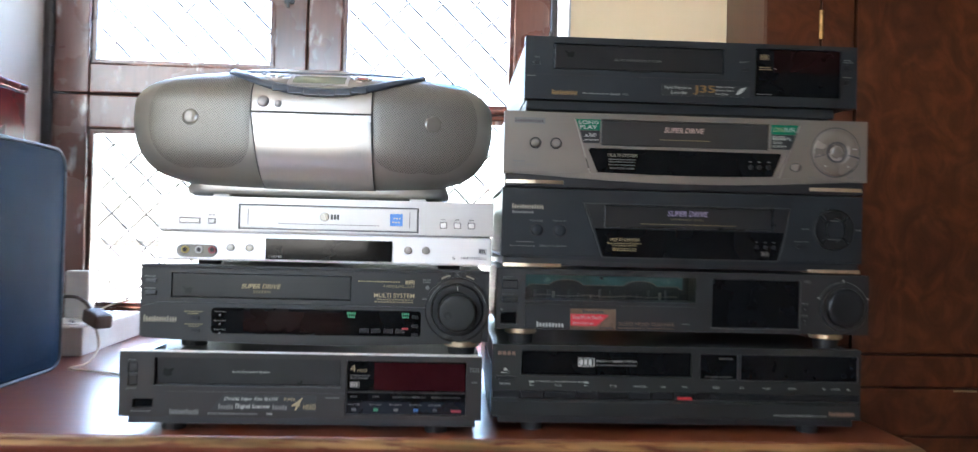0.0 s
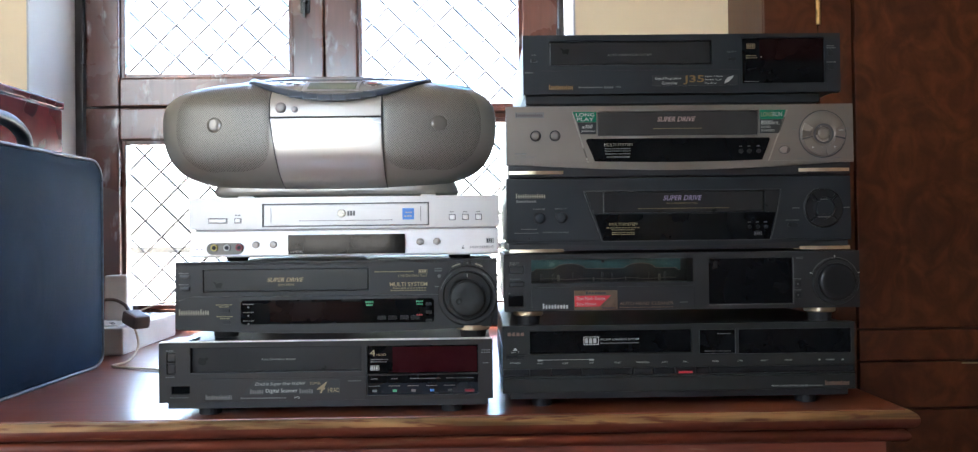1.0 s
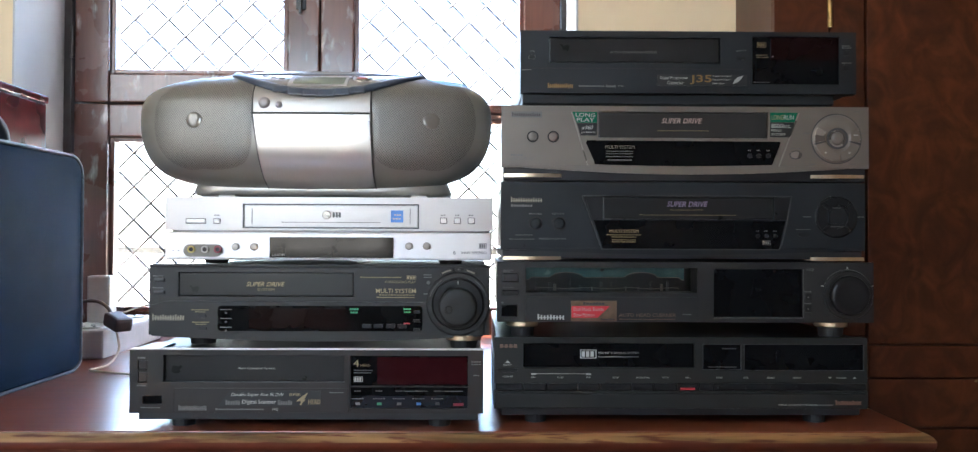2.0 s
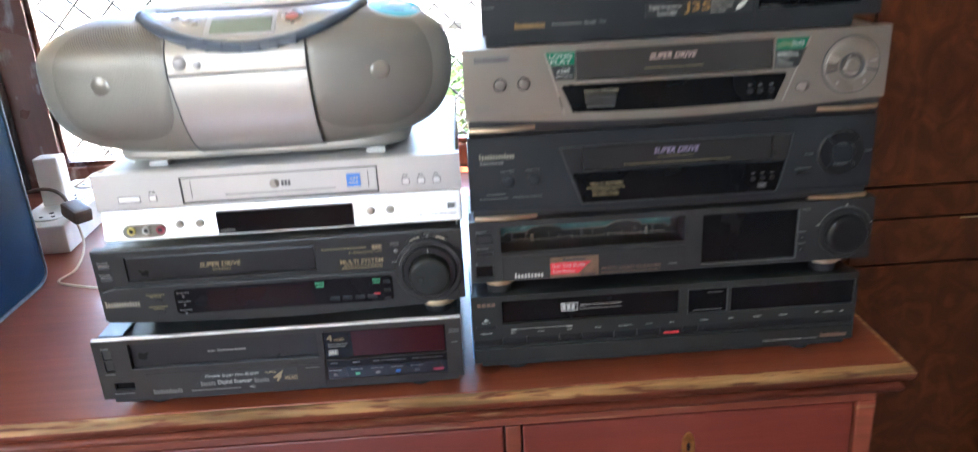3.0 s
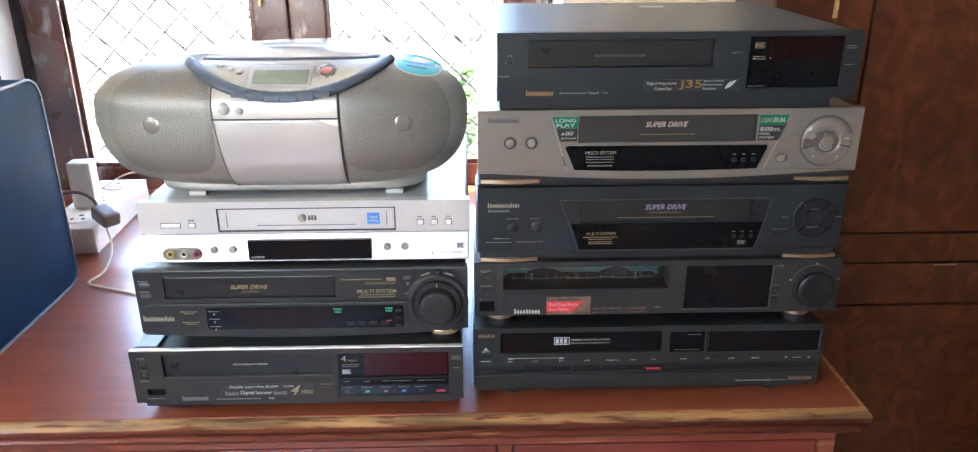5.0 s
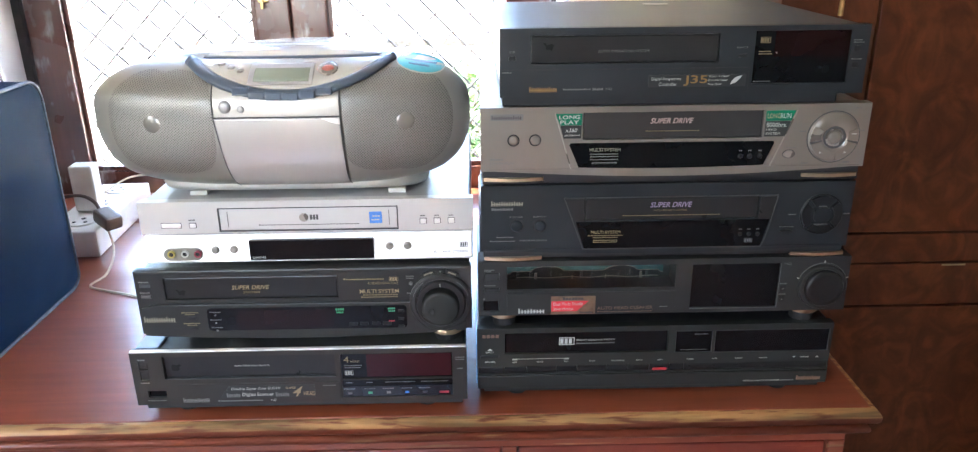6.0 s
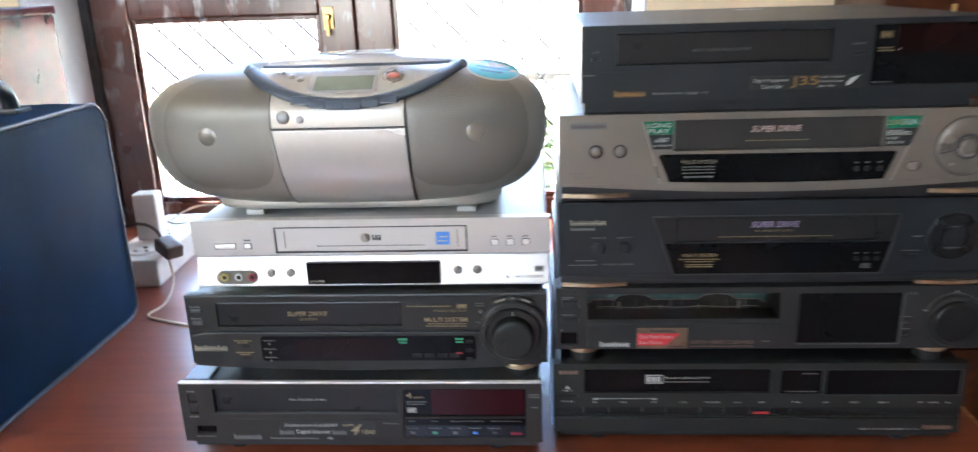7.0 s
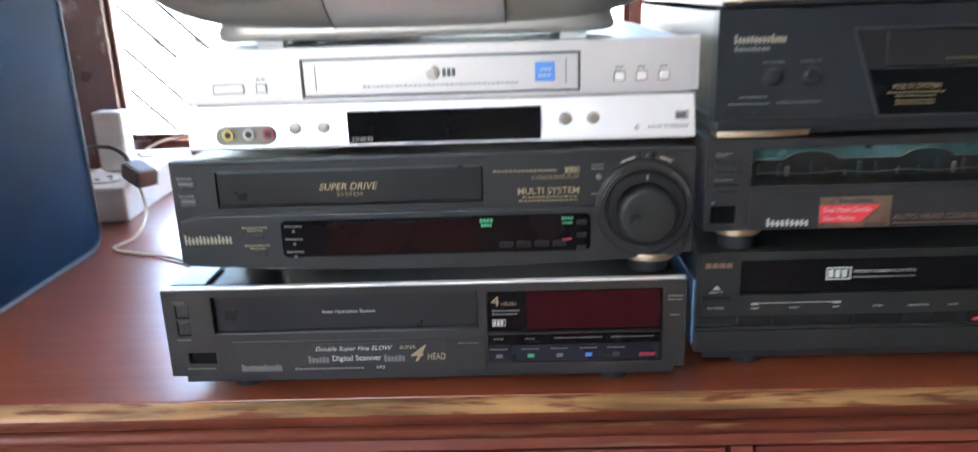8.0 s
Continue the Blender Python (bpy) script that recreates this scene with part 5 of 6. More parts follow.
    plate("red_sticker", [(0.0852, 0.0050), (0.1150, 0.0050), (0.1290, 0.0182), (0.0852, 0.0182)], STICKER_RED, e, -0.0018, -0.0014)
    letters("Dual Mode Shuttle", 0.0875, 0.1220, 0.0128, 0.0168, INK_WHITE, e, -0.0019)
    letters("Slow Motion", 0.0875, 0.1110, 0.0065, 0.0102, INK_WHITE, e, -0.0019)
    bars(0.0985, 0.1235, 0.0198, 0.0232, 7, INK_DARK, e, -0.0017, name="maker_mark")
    bars(0.1185, 0.1340, 0.0020, 0.0045, 6, INK_DARK, e, -0.0017)
    letters("AUTO HEAD CLEANER", 0.1395, 0.2050, 0.0062, 0.0102, INK_BROWN, e, -0.0014)
    bars(0.1395, 0.2050, 0.0030, 0.0040, 24, INK_BROWN, e, -0.0014, 0.35)
    bars(0.2130, 0.2230, 0.0085, 0.0095, 4, INK_GREY, e, -0.0014)
    letters("HQ", 0.3560, 0.3640, 0.0588, 0.0622, INK_GREY, e)
    for z in (0.0290, 0.0155):
        part("button", boxm(0.3525 + 0.001, 0.3610, -0.0014, 0.002, z - 0.004, z + 0.004, bevel=0.0008), BUTTON, e)
        plate("key_mark", circle(0.3572, z, 0.0009, 10), INK_GREY, e, -0.0016, -0.001)
        bars(0.3535, 0.3620, z + 0.0058, z + 0.0068, 4, INK_GREY, e)
    cx, cz = 0.4030, 0.0315
    part("shuttle_ring", lathe_y([(0.0280, 0.002), (0.0280, -0.004), (0.0270, -0.0055), (0.0232, -0.0055), (0.0225, -0.0045)], 48, None, cx, cz), GREYBLACK, e)
    part("jog_dial", lathe_y([(0.0222, 0.0), (0.0222, -0.0085), (0.0212, -0.0098), (0.0150, -0.0096), (0, -0.0085)], 48, None, cx, cz), BUTTON, e, smooth=True)
    plate("scale_line", sector(cx, cz, 0.0292, 0.0297, 20, 160, 24), INK_GREY, e, -0.0004, 0.001)
    for a in (20, 90, 160):
        plate("scale_mark", sector(cx, cz, 0.0292, 0.0322, a - 1, a + 1, 2), INK_WHITE, e, -0.0004, 0.001)
    gilt_feet(e, (0.030, 0.392), (0.020, 0.30), 0.0185, 0.0175)


def gilt_strips(e, W, H, z0, z1, pos):
    for x0, x1 in pos:
        bow = [(x0 + (x1 - x0) * i / 12, -0.004 * math.sin(math.pi * i / 12)) for i in range(13)]
        bm = bmesh.new()
        lo = [bm.verts.new((x, y + 0.001, z0)) for x, y in bow]
        hi = [bm.verts.new((x, y + 0.001, z1)) for x, y in bow]
        lb = [bm.verts.new((x, 0.02, z0)) for x, y in bow]
        hb = [bm.verts.new((x, 0.02, z1)) for x, y in bow]
        for a, b in ((lo, hi), (hi, hb), (hb, lb), (lb, lo)):
            for i in range(12):
                bm.faces.new((a[i], a[i + 1], b[i + 1], b[i]))
        bm.faces.new((lo[0], hi[0], hb[0], lb[0]))
        bm.faces.new((lo[-1], lb[-1], hb[-1], hi[-1]))
        part("gilt_strip", bm, GOLD, e, "thin gilt strip on the base")


def wide_trapezoid_recorder(x, z, W, H, silver):
    """The two alike recorders: one black, one champagne silver, with a tapering dark front window."""
    Dp = 0.34
    mat = SILVER if silver else BLUEBLACK
    label = "champagne silver video recorder with green corner stickers and round control dial" if silver else "blue-black video recorder with tapering dark front window and gilt strips"
    e = recorder(x, 0.825, z, label)
    slot = (0.1112, 0.3077, 0.0340, 0.0645) if silver else (0.1173, 0.3144, 0.0352, 0.0615)
    # shell: front bowed slightly forward at mid height
    part("fascia", fascia(W, H, [slot], 0.014), mat, e)
    part("cover", boxm(0.003, W - 0.003, 0.0145, Dp, 0.001, H - 0.0015, bevel=0.003), SILVER_COVER if silver else CASE_BLACK, e)
    part("base", boxm(0.002, W - 0.003, 0.002, Dp - 0.01, -0.0155 if silver else -0.0100, -0.0002, bevel=0.0015), CASE_BLACK, e)
    sag = 0.0085 if silver else 0.0060
    chin = [(0.004 + (W - 0.008) * i / 28, 0.0008 - sag * math.sin(math.pi * i / 28)) for i in range(29)]
    part("chin", prism(chin + [(W - 0.004, 0.0022), (0.004, 0.0022)], -0.0006, 0.0018, 0.0005), mat, e)
    gilt_strips(e, W, H, -0.0115, -0.0075, ((0.003, 0.069), (0.357, 0.419)))
    for fx in (0.05, W - 0.05):
        for fy in (0.05, Dp - 0.05):
            part("foot", boxm(fx - 0.015, fx + 0.015, fy - 0.01, fy + 0.01, -0.0163 if silver else -0.0113, -0.0150 if silver else -0.0095), HOLE, e)
    if silver:
        plate("cassette_flap", rect(0.1118, 0.3071, 0.0346, 0.0639), FLAP_GREY, e, 0.0018, 0.010, 0.001)
        letters("SUPER DRIVE", 0.1845, 0.2315, 0.0512, 0.0572, INK_ROSE, e, 0.0013, 0.3, 0.008)
        bars(0.180, 0.240, 0.0425, 0.0435, 18, INK_DIMGOLD, e, 0.0014, 0.4)
        win = [(0.1075, 0.0045)] + [(0.1075 + 0.2040 * i / 12, 0.0035 - 0.0018 * math.sin(math.pi * i / 12)) for i in range(13)] + [(0.3120, 0.0045), (0.3215, 0.0280), (0.3205, 0.0305), (0.0985, 0.0310), (0.0968, 0.0285)]
        plate("display", win, SMOKE, e, -0.0012, 0.001, 0.0004)
        letters("MULTI SYSTEM", 0.119, 0.153, 0.0214, 0.0252, INK_CREAM, e, -0.0014)
        for z0 in (0.0180, 0.0152, 0.0118):
            bars(0.120, 0.1515, z0, z0 + 0.0013, 12, INK_GREY, e, -0.0014)
        bars(0.122, 0.1495, 0.0075, 0.0092, 1, INK_GREY, e, -0.0014, 0.0)
        bars(0.124, 0.1475, 0.0078, 0.0089, 8, STICKER_BLACK, e, -0.0018)
        for x0 in (0.2856, 0.2958, 0.3071):
            button(x0, 0.0140, 0.0028, BUTTON, e, -0.0024)
            bars(x0 - 0.002, x0 + 0.002, 0.0195, 0.0207, 2, INK_GREY, e, -0.0014)
        # raised wing edges
        for p in ([(0.0800, 0.0640), (0.0815, 0.0640), (0.1000, 0.0020), (0.0985, 0.0020)], [(0.3440, 0.0640), (0.3425, 0.0640), (0.3190, 0.0020), (0.3205, 0.0020)]):
            plate("wing_edge", p, SILVER_BUTTON, e, -0.0008, 0.001)
        plate("green_sticker", [(0.0810, 0.0637), (0.0862, 0.0512), (0.1096, 0.0512), (0.1100, 0.0637)], STICKER_GREEN, e, -0.0012, 0.001)
        plate("black_sticker", [(0.0864, 0.0508), (0.0905, 0.0365), (0.1092, 0.0365), (0.1096, 0.0508)], STICKER_BLACK, e, -0.0012, 0.001)
        letters("LONG", 0.0850, 0.1075, 0.0580, 0.0622, INK_WHITE, e, -0.0015, 0, 0.01)
        letters("PLAY", 0.0862, 0.1065, 0.0525, 0.0567, INK_WHITE, e, -0.0015, 0, 0.01)
        letters("x360", 0.0915, 0.1050, 0.0435, 0.0480, INK_WHITE, e, -0.0015, 0.3, 0.01)
        letters("Jet Rewind", 0.0910, 0.1078, 0.0385, 0.0415, INK_WHITE, e, -0.0015, 0.2)
        plate("green_sticker", [(0.3096, 0.0640), (0.3098, 0.0530), (0.3375, 0.0530), (0.3415, 0.0640)], STICKER_GREEN, e, -0.0012, 0.001)
        plate("black_sticker", [(0.3096, 0.0526), (0.3094, 0.0355), (0.3322, 0.0355), (0.3373, 0.0526)], STICKER_BLACK, e, -0.0012, 0.001)
        letters("LONG", 0.3108, 0.3248, 0.0558, 0.0612, INK_GOLD, e, -0.0015, 0, 0.01)
        letters("RUN", 0.3252, 0.3365, 0.0558, 0.0612, INK_WHITE, e, -0.0015, 0, 0.01)
        letters("8000hrs.", 0.3106, 0.3330, 0.0460, 0.0512, INK_WHITE, e, -0.0015, 0, 0.01)
        letters("HEAD", 0.3106, 0.3220, 0.0420, 0.0445, INK_WHITE, e, -0.0015)
        letters("SYSTEM", 0.3106, 0.3265, 0.0375, 0.0402, INK_WHITE, e, -0.0015)
        plate("maker_plate", rect(0.0110, 0.0465, 0.0570, 0.0640), INK_GREY, e, -0.0004, 0.001)
        bars(0.0122, 0.0455, 0.0582, 0.0628, 13, INK_DARK, e, -0.0006, 0.5, name="maker_mark")
        for x0 in (0.0358, 0.0594):
            button(x0, 0.0350, 0.0052, SILVER, e, -0.0022, rim=HOLE)
        letters("LONG PLAY", 0.0105, 0.0374, 0.0078, 0.0112, INK_GREY, e)
        bars(0.0105, 0.0250, 0.0128, 0.0150, 5, INK_GREY, e)
        cx, cz = 0.3861, 0.0340
        plate("dial_groove", circle(cx, cz, 0.0292, 48), INK_DARK, e, -0.0006, 0.001)
        part("dial_dome", lathe_y([(0.0279, 0.001), (0.0279, -0.0014), (0.0268, -0.0030), (0.0200, -0.0042), (0.0135, -0.0040), (0.0125, -0.0030), (0, -0.0030)], 56, None, cx, cz), SILVER, e, smooth=True)
        plate("dial_key", sector(cx, cz, 0.0150, 0.0262, 150, 190), SILVER_BUTTON, e, -0.0047, -0.002, 0.0006)
        plate("dial_key", sector(cx, cz, 0.0150, 0.0262, -10, 22), SILVER, e, -0.0047, -0.002, 0.0006)
        for a0, a1 in ((197, 262), (278, 343)):
            plate("dial_key", sector(cx, cz, 0.0155, 0.0262, a0, a1), SILVER, e, -0.0047, -0.002, 0.0006)
        for a0, a1 in ((191, 196), (344, 349)):
            plate("dial_gap", sector(cx, cz, 0.0140, 0.0270, a0, a1, 4), INK_DARK, e, -0.0043, -0.002)
        for dx in (-0.0135, 0.0135):
            plate("key_print", [(cx + dx - 0.0014, cz - 0.0178), (cx + dx + 0.0014, cz - 0.0165), (cx + dx - 0.0014, cz - 0.0152)], INK_WHITE, e, -0.0050, -0.0045)
        plate("key_print", rect(cx + 0.0180, cx + 0.0235, cz + 0.0035, cz + 0.0045), INK_WHITE, e, -0.0050, -0.0045)
        part("dial_gap", lathe_y([(0.0124, -0.0030), (0.0124, -0.0041), (0.0100, -0.0041), (0.0100, -0.0030)], 36, None, cx, cz), INK_DARK, e)
        part("button_rim", lathe_y([(0.0098, -0.002), (0.0098, -0.0044), (0.0078, -0.0044), (0.0078, -0.002)], 28, None, cx, cz), SILVER_BUTTON, e)
        button(cx, cz, 0.0074, SILVER, e, -0.0050, "centre_button")
        plate("oval_button", [(0.3393 + 0.0062 * math.cos(t), 0.0153 + 0.0040 * math.sin(t)) for t in [2 * math.pi * i / 20 for i in range(20)]], SILVER_BUTTON, e, -0.0018, 0.001, 0.0006)
        plate("oval_rim", [(0.3393 + 0.0072 * math.cos(t), 0.0153 + 0.0050 * math.sin(t)) for t in [2 * math.pi * i / 20 for i in range(20)]], INK_DARK, e, -0.0003, 0.001)
        bars(0.3330, 0.3470, 0.0222, 0.0232, 6, INK_GREY, e)
        for x0, z0 in ((0.352, 0.0400), (0.4165, 0.0400), (0.3585, 0.0040), (0.405, 0.0045), (0.410, 0.0650)):
            bars(x0 - 0.004, x0 + 0.004, z0, z0 + 0.0012, 3, INK_GREY, e)
    else:
        trap = [(0.0935, 0.0625), (0.1160, 0.0010), (0.3205, 0.0010)] + [(0.3205 + 0.0142 * (i / 10) ** 0.7, 0.0010 + 0.0615 * i / 10) for i in range(1, 11)]
        bm = bmesh.new()
        for a, b in zip(trap, trap[1:] + trap[:1]):
            d = Vector((b[0] - a[0], 0, b[1] - a[1])).normalized() * 0.0004
            n = Vector((d.z, 0, -d.x)) * 1.6
            q = [Vector((a[0], 0, a[1])) + n, Vector((b[0], 0, b[1])) + n, Vector((b[0], 0, b[1])) - n, Vector((a[0], 0, a[1])) - n]
            vs = [bm.verts.new((p.x, -0.0010, p.z)) for p in q]
            bm.faces.new(vs)
            ws = [bm.verts.new((p.x, 0.0005, p.z)) for p in q]
            for i in range(4):
                bm.faces.new((vs[i], vs[(i + 1) % 4], ws[(i + 1) % 4], ws[i]))
        part("window_rim", bm, RIM, e)
        plate("cassette_flap", rect(0.1179, 0.3138, 0.0358, 0.0609), SMOKE_DOOR, e, 0.0010, 0.010, 0.001)
        plate("side_wing", [(0.0960, 0.0615), (0.1055, 0.0352), (0.1165, 0.0352), (0.1165, 0.0615)], SMOKE_DOOR, e, -0.0006, 0.001)
        plate("side_wing", [(0.3152, 0.0615), (0.3152, 0.0352), (0.3285, 0.0352), (0.3335, 0.0615)], SMOKE_DOOR, e, -0.0006, 0.001)
        plate("display", [(0.1068, 0.0340), (0.1172, 0.0018), (0.3198, 0.0018), (0.3275, 0.0340)], SMOKE, e, -0.0008, 0.001)
        letters("SUPER DRIVE", 0.1908, 0.2383, 0.0500, 0.0562, INK_LILAC, e, 0.0006, 0.3, 0.010)
        letters("MULTI INTELLIGENT CONTROL", 0.1950, 0.2330, 0.0455, 0.0475, INK_DIMGOLD, e, 0.0007)
        bars(0.160, 0.272, 0.0400, 0.0412, 34, INK_DIMGOLD, e, 0.0007, 0.4)
        bars(0.0115, 0.0483, 0.0545, 0.0605, 13, INK_CREAM, e, gap=0.5, name="maker_mark")
        bars(0.0118, 0.0368, 0.0493, 0.0525, 8, INK_GREY, e)
        letters("MULTI SYSTEM", 0.1246, 0.1581, 0.0198, 0.0235, INK_GOLD, e, -0.0010)
        for z0, a, b in ((0.0170, 0.121, 0.162), (0.0145, 0.127, 0.156), (0.0112, 0.1275, 0.1555), (0.0090, 0.1275, 0.1555)):
            bars(a, b, z0, z0 + 0.0012, 11, INK_DIMGOLD, e, -0.0010)
        for x0, s in ((0.0402, "POWER"), (0.0666, "EJECT")):
            button(x0, 0.0305, 0.0066, BLUEBLACK, e, -0.0030, rim=HOLE)
            letters(s, x0 - 0.0078, x0 + 0.0068, 0.0402, 0.0422, INK_GREY, e)
        letters("MADE IN JAPAN", 0.0440, 0.0745, 0.0110, 0.0138, INK_GREY, e)
        bars(0.0170, 0.0370, 0.0165, 0.0176, 8, INK_GREY, e)
        bars(0.0095, 0.0390, 0.0118, 0.0128, 10, INK_GREY, e)
        button(0.0265, 0.0048, 0.0014, HOLE, e, -0.0008)
        for x0 in (0.2954, 0.3053, 0.3154):
            button(x0, 0.0168, 0.0024, BUTTON, e, -0.0022)
            bars(x0 - 0.002, x0 + 0.002, 0.0220, 0.0230, 2, INK_GREY, e, -0.0010)
        tape_mark(0.3010, 0.3100, 0.0065, 0.0115, INK_GREY, e, -0.0010)
        cx, cz = 0.3862, 0.0390
        part("dial_dish", lathe_y([(0.0245, 0.001), (0.0245, -0.0010), (0.0235, -0.0016), (0.0228, -0.0006), (0.0228, 0.001)], 48, None, cx, cz), BUTTON, e)
        for a0, a1 in ((50, 130), (142, 222), (228, 312), (318, 402)):
            plate("dial_key", sector(cx, cz, 0.0135, 0.0225, a0, a1), BUTTON, e, -0.0030, 0.001, 0.0008)
        plate("centre_button", rounded(cx - 0.009, cx + 0.009, cz - 0.008, cz + 0.008, 0.004), BLUEBLACK, e, -0.0032, 0.001, 0.0008)
        bars(cx - 0.005, cx + 0.005, cz + 0.0098, cz + 0.0108, 3, INK_GREY, e, -0.0034)
        bars(cx - 0.008, cx + 0.008, cz - 0.0118, cz - 0.0106, 4, INK_GREY, e, -0.0034)
        for x0 in (0.3535, 0.4150):
            bars(x0 - 0.005, x0 + 0.004, 0.0385, 0.0397, 4, INK_GREY, e)
        plate("oval_button", [(0.3486 + 0.0070 * math.cos(t), 0.0185 + 0.0026 * math.sin(t)) for t in [2 * math.pi * i / 20 for i in range(20)]], BUTTON, e, -0.0014, 0.001, 0.0005)
        bars(0.3400, 0.3570, 0.0240, 0.0250, 6, INK_GREY, e)


def top_recorder():
    """Narrower blue-black recorder on top, its steel cover seen from above."""
    W, H, Dp = 0.384, 0.071, 0.325
    e = recorder(0.1120, 0.815, 1.1300, "narrow blue-black video recorder with grey steel cover and gold marking")
    holes = [(0.0325, 0.2280, 0.0345, 0.0635), (0.0092, 0.0168, 0.0385, 0.0425), (0.2650, 0.3650, 0.0110, 0.0660)]
    part("fascia", fascia(W, H, holes, 0.012), BLUEBLACK, e)
    part("cover", boxm(0.002, W - 0.002, 0.0125, Dp, 0.001, H - 0.001, bevel=0.003), CASE_METAL, e)
    part("plinth", boxm(0.003, W - 0.022, 0.008, Dp - 0.02, -0.0115, 0.0005, bevel=0.002), BLUEBLACK, e)
    plate("cassette_flap", rect(0.0332, 0.2273, 0.0352, 0.0628), SMOKE_DOOR, e, 0.0015, 0.010, 0.001)
    letters("AUTO OPERATION SYSTEM", 0.102, 0.1552, 0.0455, 0.0482, INK_GREY, e, 0.001)
    part("split_line", boxm(0.001, 0.2615, -0.0003, 0.0005, 0.0278, 0.0286), HOLE, e)
    part("split_line", boxm(0.2612, 0.2619, -0.0003, 0.0005, 0.002, 0.0278), HOLE, e)
    part("button", boxm(0.0095, 0.0165, -0.0012, 0.010, 0.0385, 0.0425, bevel=0.0006), BUTTON, e)
    letters("VTR", 0.0100, 0.0160, 0.0462, 0.0480, INK_GREY, e)
    bars(0.0020, 0.0130, 0.0255, 0.0264, 4, INK_GREY, e)
    bars(0.031, 0.0607, 0.0052, 0.0112, 13, INK_ORANGE, e, gap=0.5, name="maker_mark")
    bars(0.0665, 0.0960, 0.0070, 0.0088, 12, INK_GREY, e)
    bars(0.0975, 0.1090, 0.0065, 0.0092, 5, INK_GREY, e)
    letters("HQ", 0.1115, 0.1178, 0.0065, 0.0092, INK_GREY, e)
    plate("badge", rect(0.1560, 0.2588, 0.0088, 0.0215), STICKER_BLACK, e, -0.0005, 0.001)
    letters("Digital Programme", 0.1592, 0.1902, 0.0152, 0.0192, INK_WHITE, e, -0.0007)
    letters("Controller", 0.1670, 0.1860, 0.0102, 0.0138, INK_WHITE, e, -0.0007)
    letters("J35", 0.1930, 0.2180, 0.0102, 0.0210, INK_ORANGE, e, -0.0009, 0, 0.012)
    letters("Super 4 Head", 0.2192, 0.2405, 0.0184, 0.0208, INK_WHITE, e, -0.0007, 0.2)
    letters("Double Super", 0.2188, 0.2400, 0.0144, 0.0168, INK_WHITE, e, -0.0007, 0.2)
    letters("Fine Slow", 0.2186, 0.2330, 0.0105, 0.0128, INK_WHITE, e, -0.0007, 0.2)
    plate("feather_mark", [(0.2425, 0.0110), (0.2440, 0.0150), (0.2475, 0.0185), (0.2545, 0.0206), (0.2520, 0.0170), (0.2480, 0.0130)], INK_WHITE, e, -0.0008, 0.0)
    plate("display", rect(0.2655, 0.3645, 0.0115, 0.0655), SMOKE, e, 0.0015, 0.010)
    plate("display_filter", rect(0.2860, 0.3640, 0.0390, 0.0650), DARKRED_WINDOW, e, 0.0011, 0.002)
    tape_mark(0.2708, 0.2810, 0.0532, 0.0592, INK_DIMGOLD, e, 0.0011)
    bars(0.2700, 0.2830, 0.0440, 0.0452, 5, INK_DIMGOLD, e, 0.0011)
    bars(0.2700, 0.2845, 0.0415, 0.0427, 5, INK_DIMGOLD, e, 0.0011)
    button(0.2885, 0.0430, 0.0008, INK_WHITE, e, 0.0010)
    bars(0.2670, 0.2860, 0.0130, 0.0140, 7, INK_GREY, e, 0.0011)
    letters("EJECT", 0.2462, 0.2580, 0.0478, 0.0500, INK_GREY, e)
    part("button", boxm(0.2480, 0.2572, -0.0008, 0.003, 0.0388, 0.0425, bevel=0.0006), BUTTON, e)
    for z in (0.0470, 0.0298):
        part("button", boxm(0.3690, 0.3755, -0.0010, 0.003, z - 0.0030, z + 0.0030, bevel=0.0008), BUTTON, e)
        bars(0.3675, 0.3790, z + 0.0055, z + 0.0066, 5, INK_GREY, e)
    bars(0.3675, 0.3770, 0.0548, 0.0559, 4, INK_GREY, e)
    part("paper_label", boxm(0.200, 0.232, 0.250, 0.262, H - 0.0006, H + 0.0002), INK_WHITE, e, "small white paper label on the cover")
    feet(e, W, Dp, 0.0025, (0.05, W - 0.07), HOLE, 0.010)
    for c in e.children:
        if c.name.startswith("foot"):
            c.location.z = -0.0105


red_display_recorder()
knob_recorder()
silver_recorder()
front_loader()
open_window_recorder()
wide_trapezoid_recorder(0.0905, 0.9510, 0.4200, 0.078, False)
wide_trapezoid_recorder(0.0910, 1.0460, 0.4240, 0.071, True)
top_recorder()


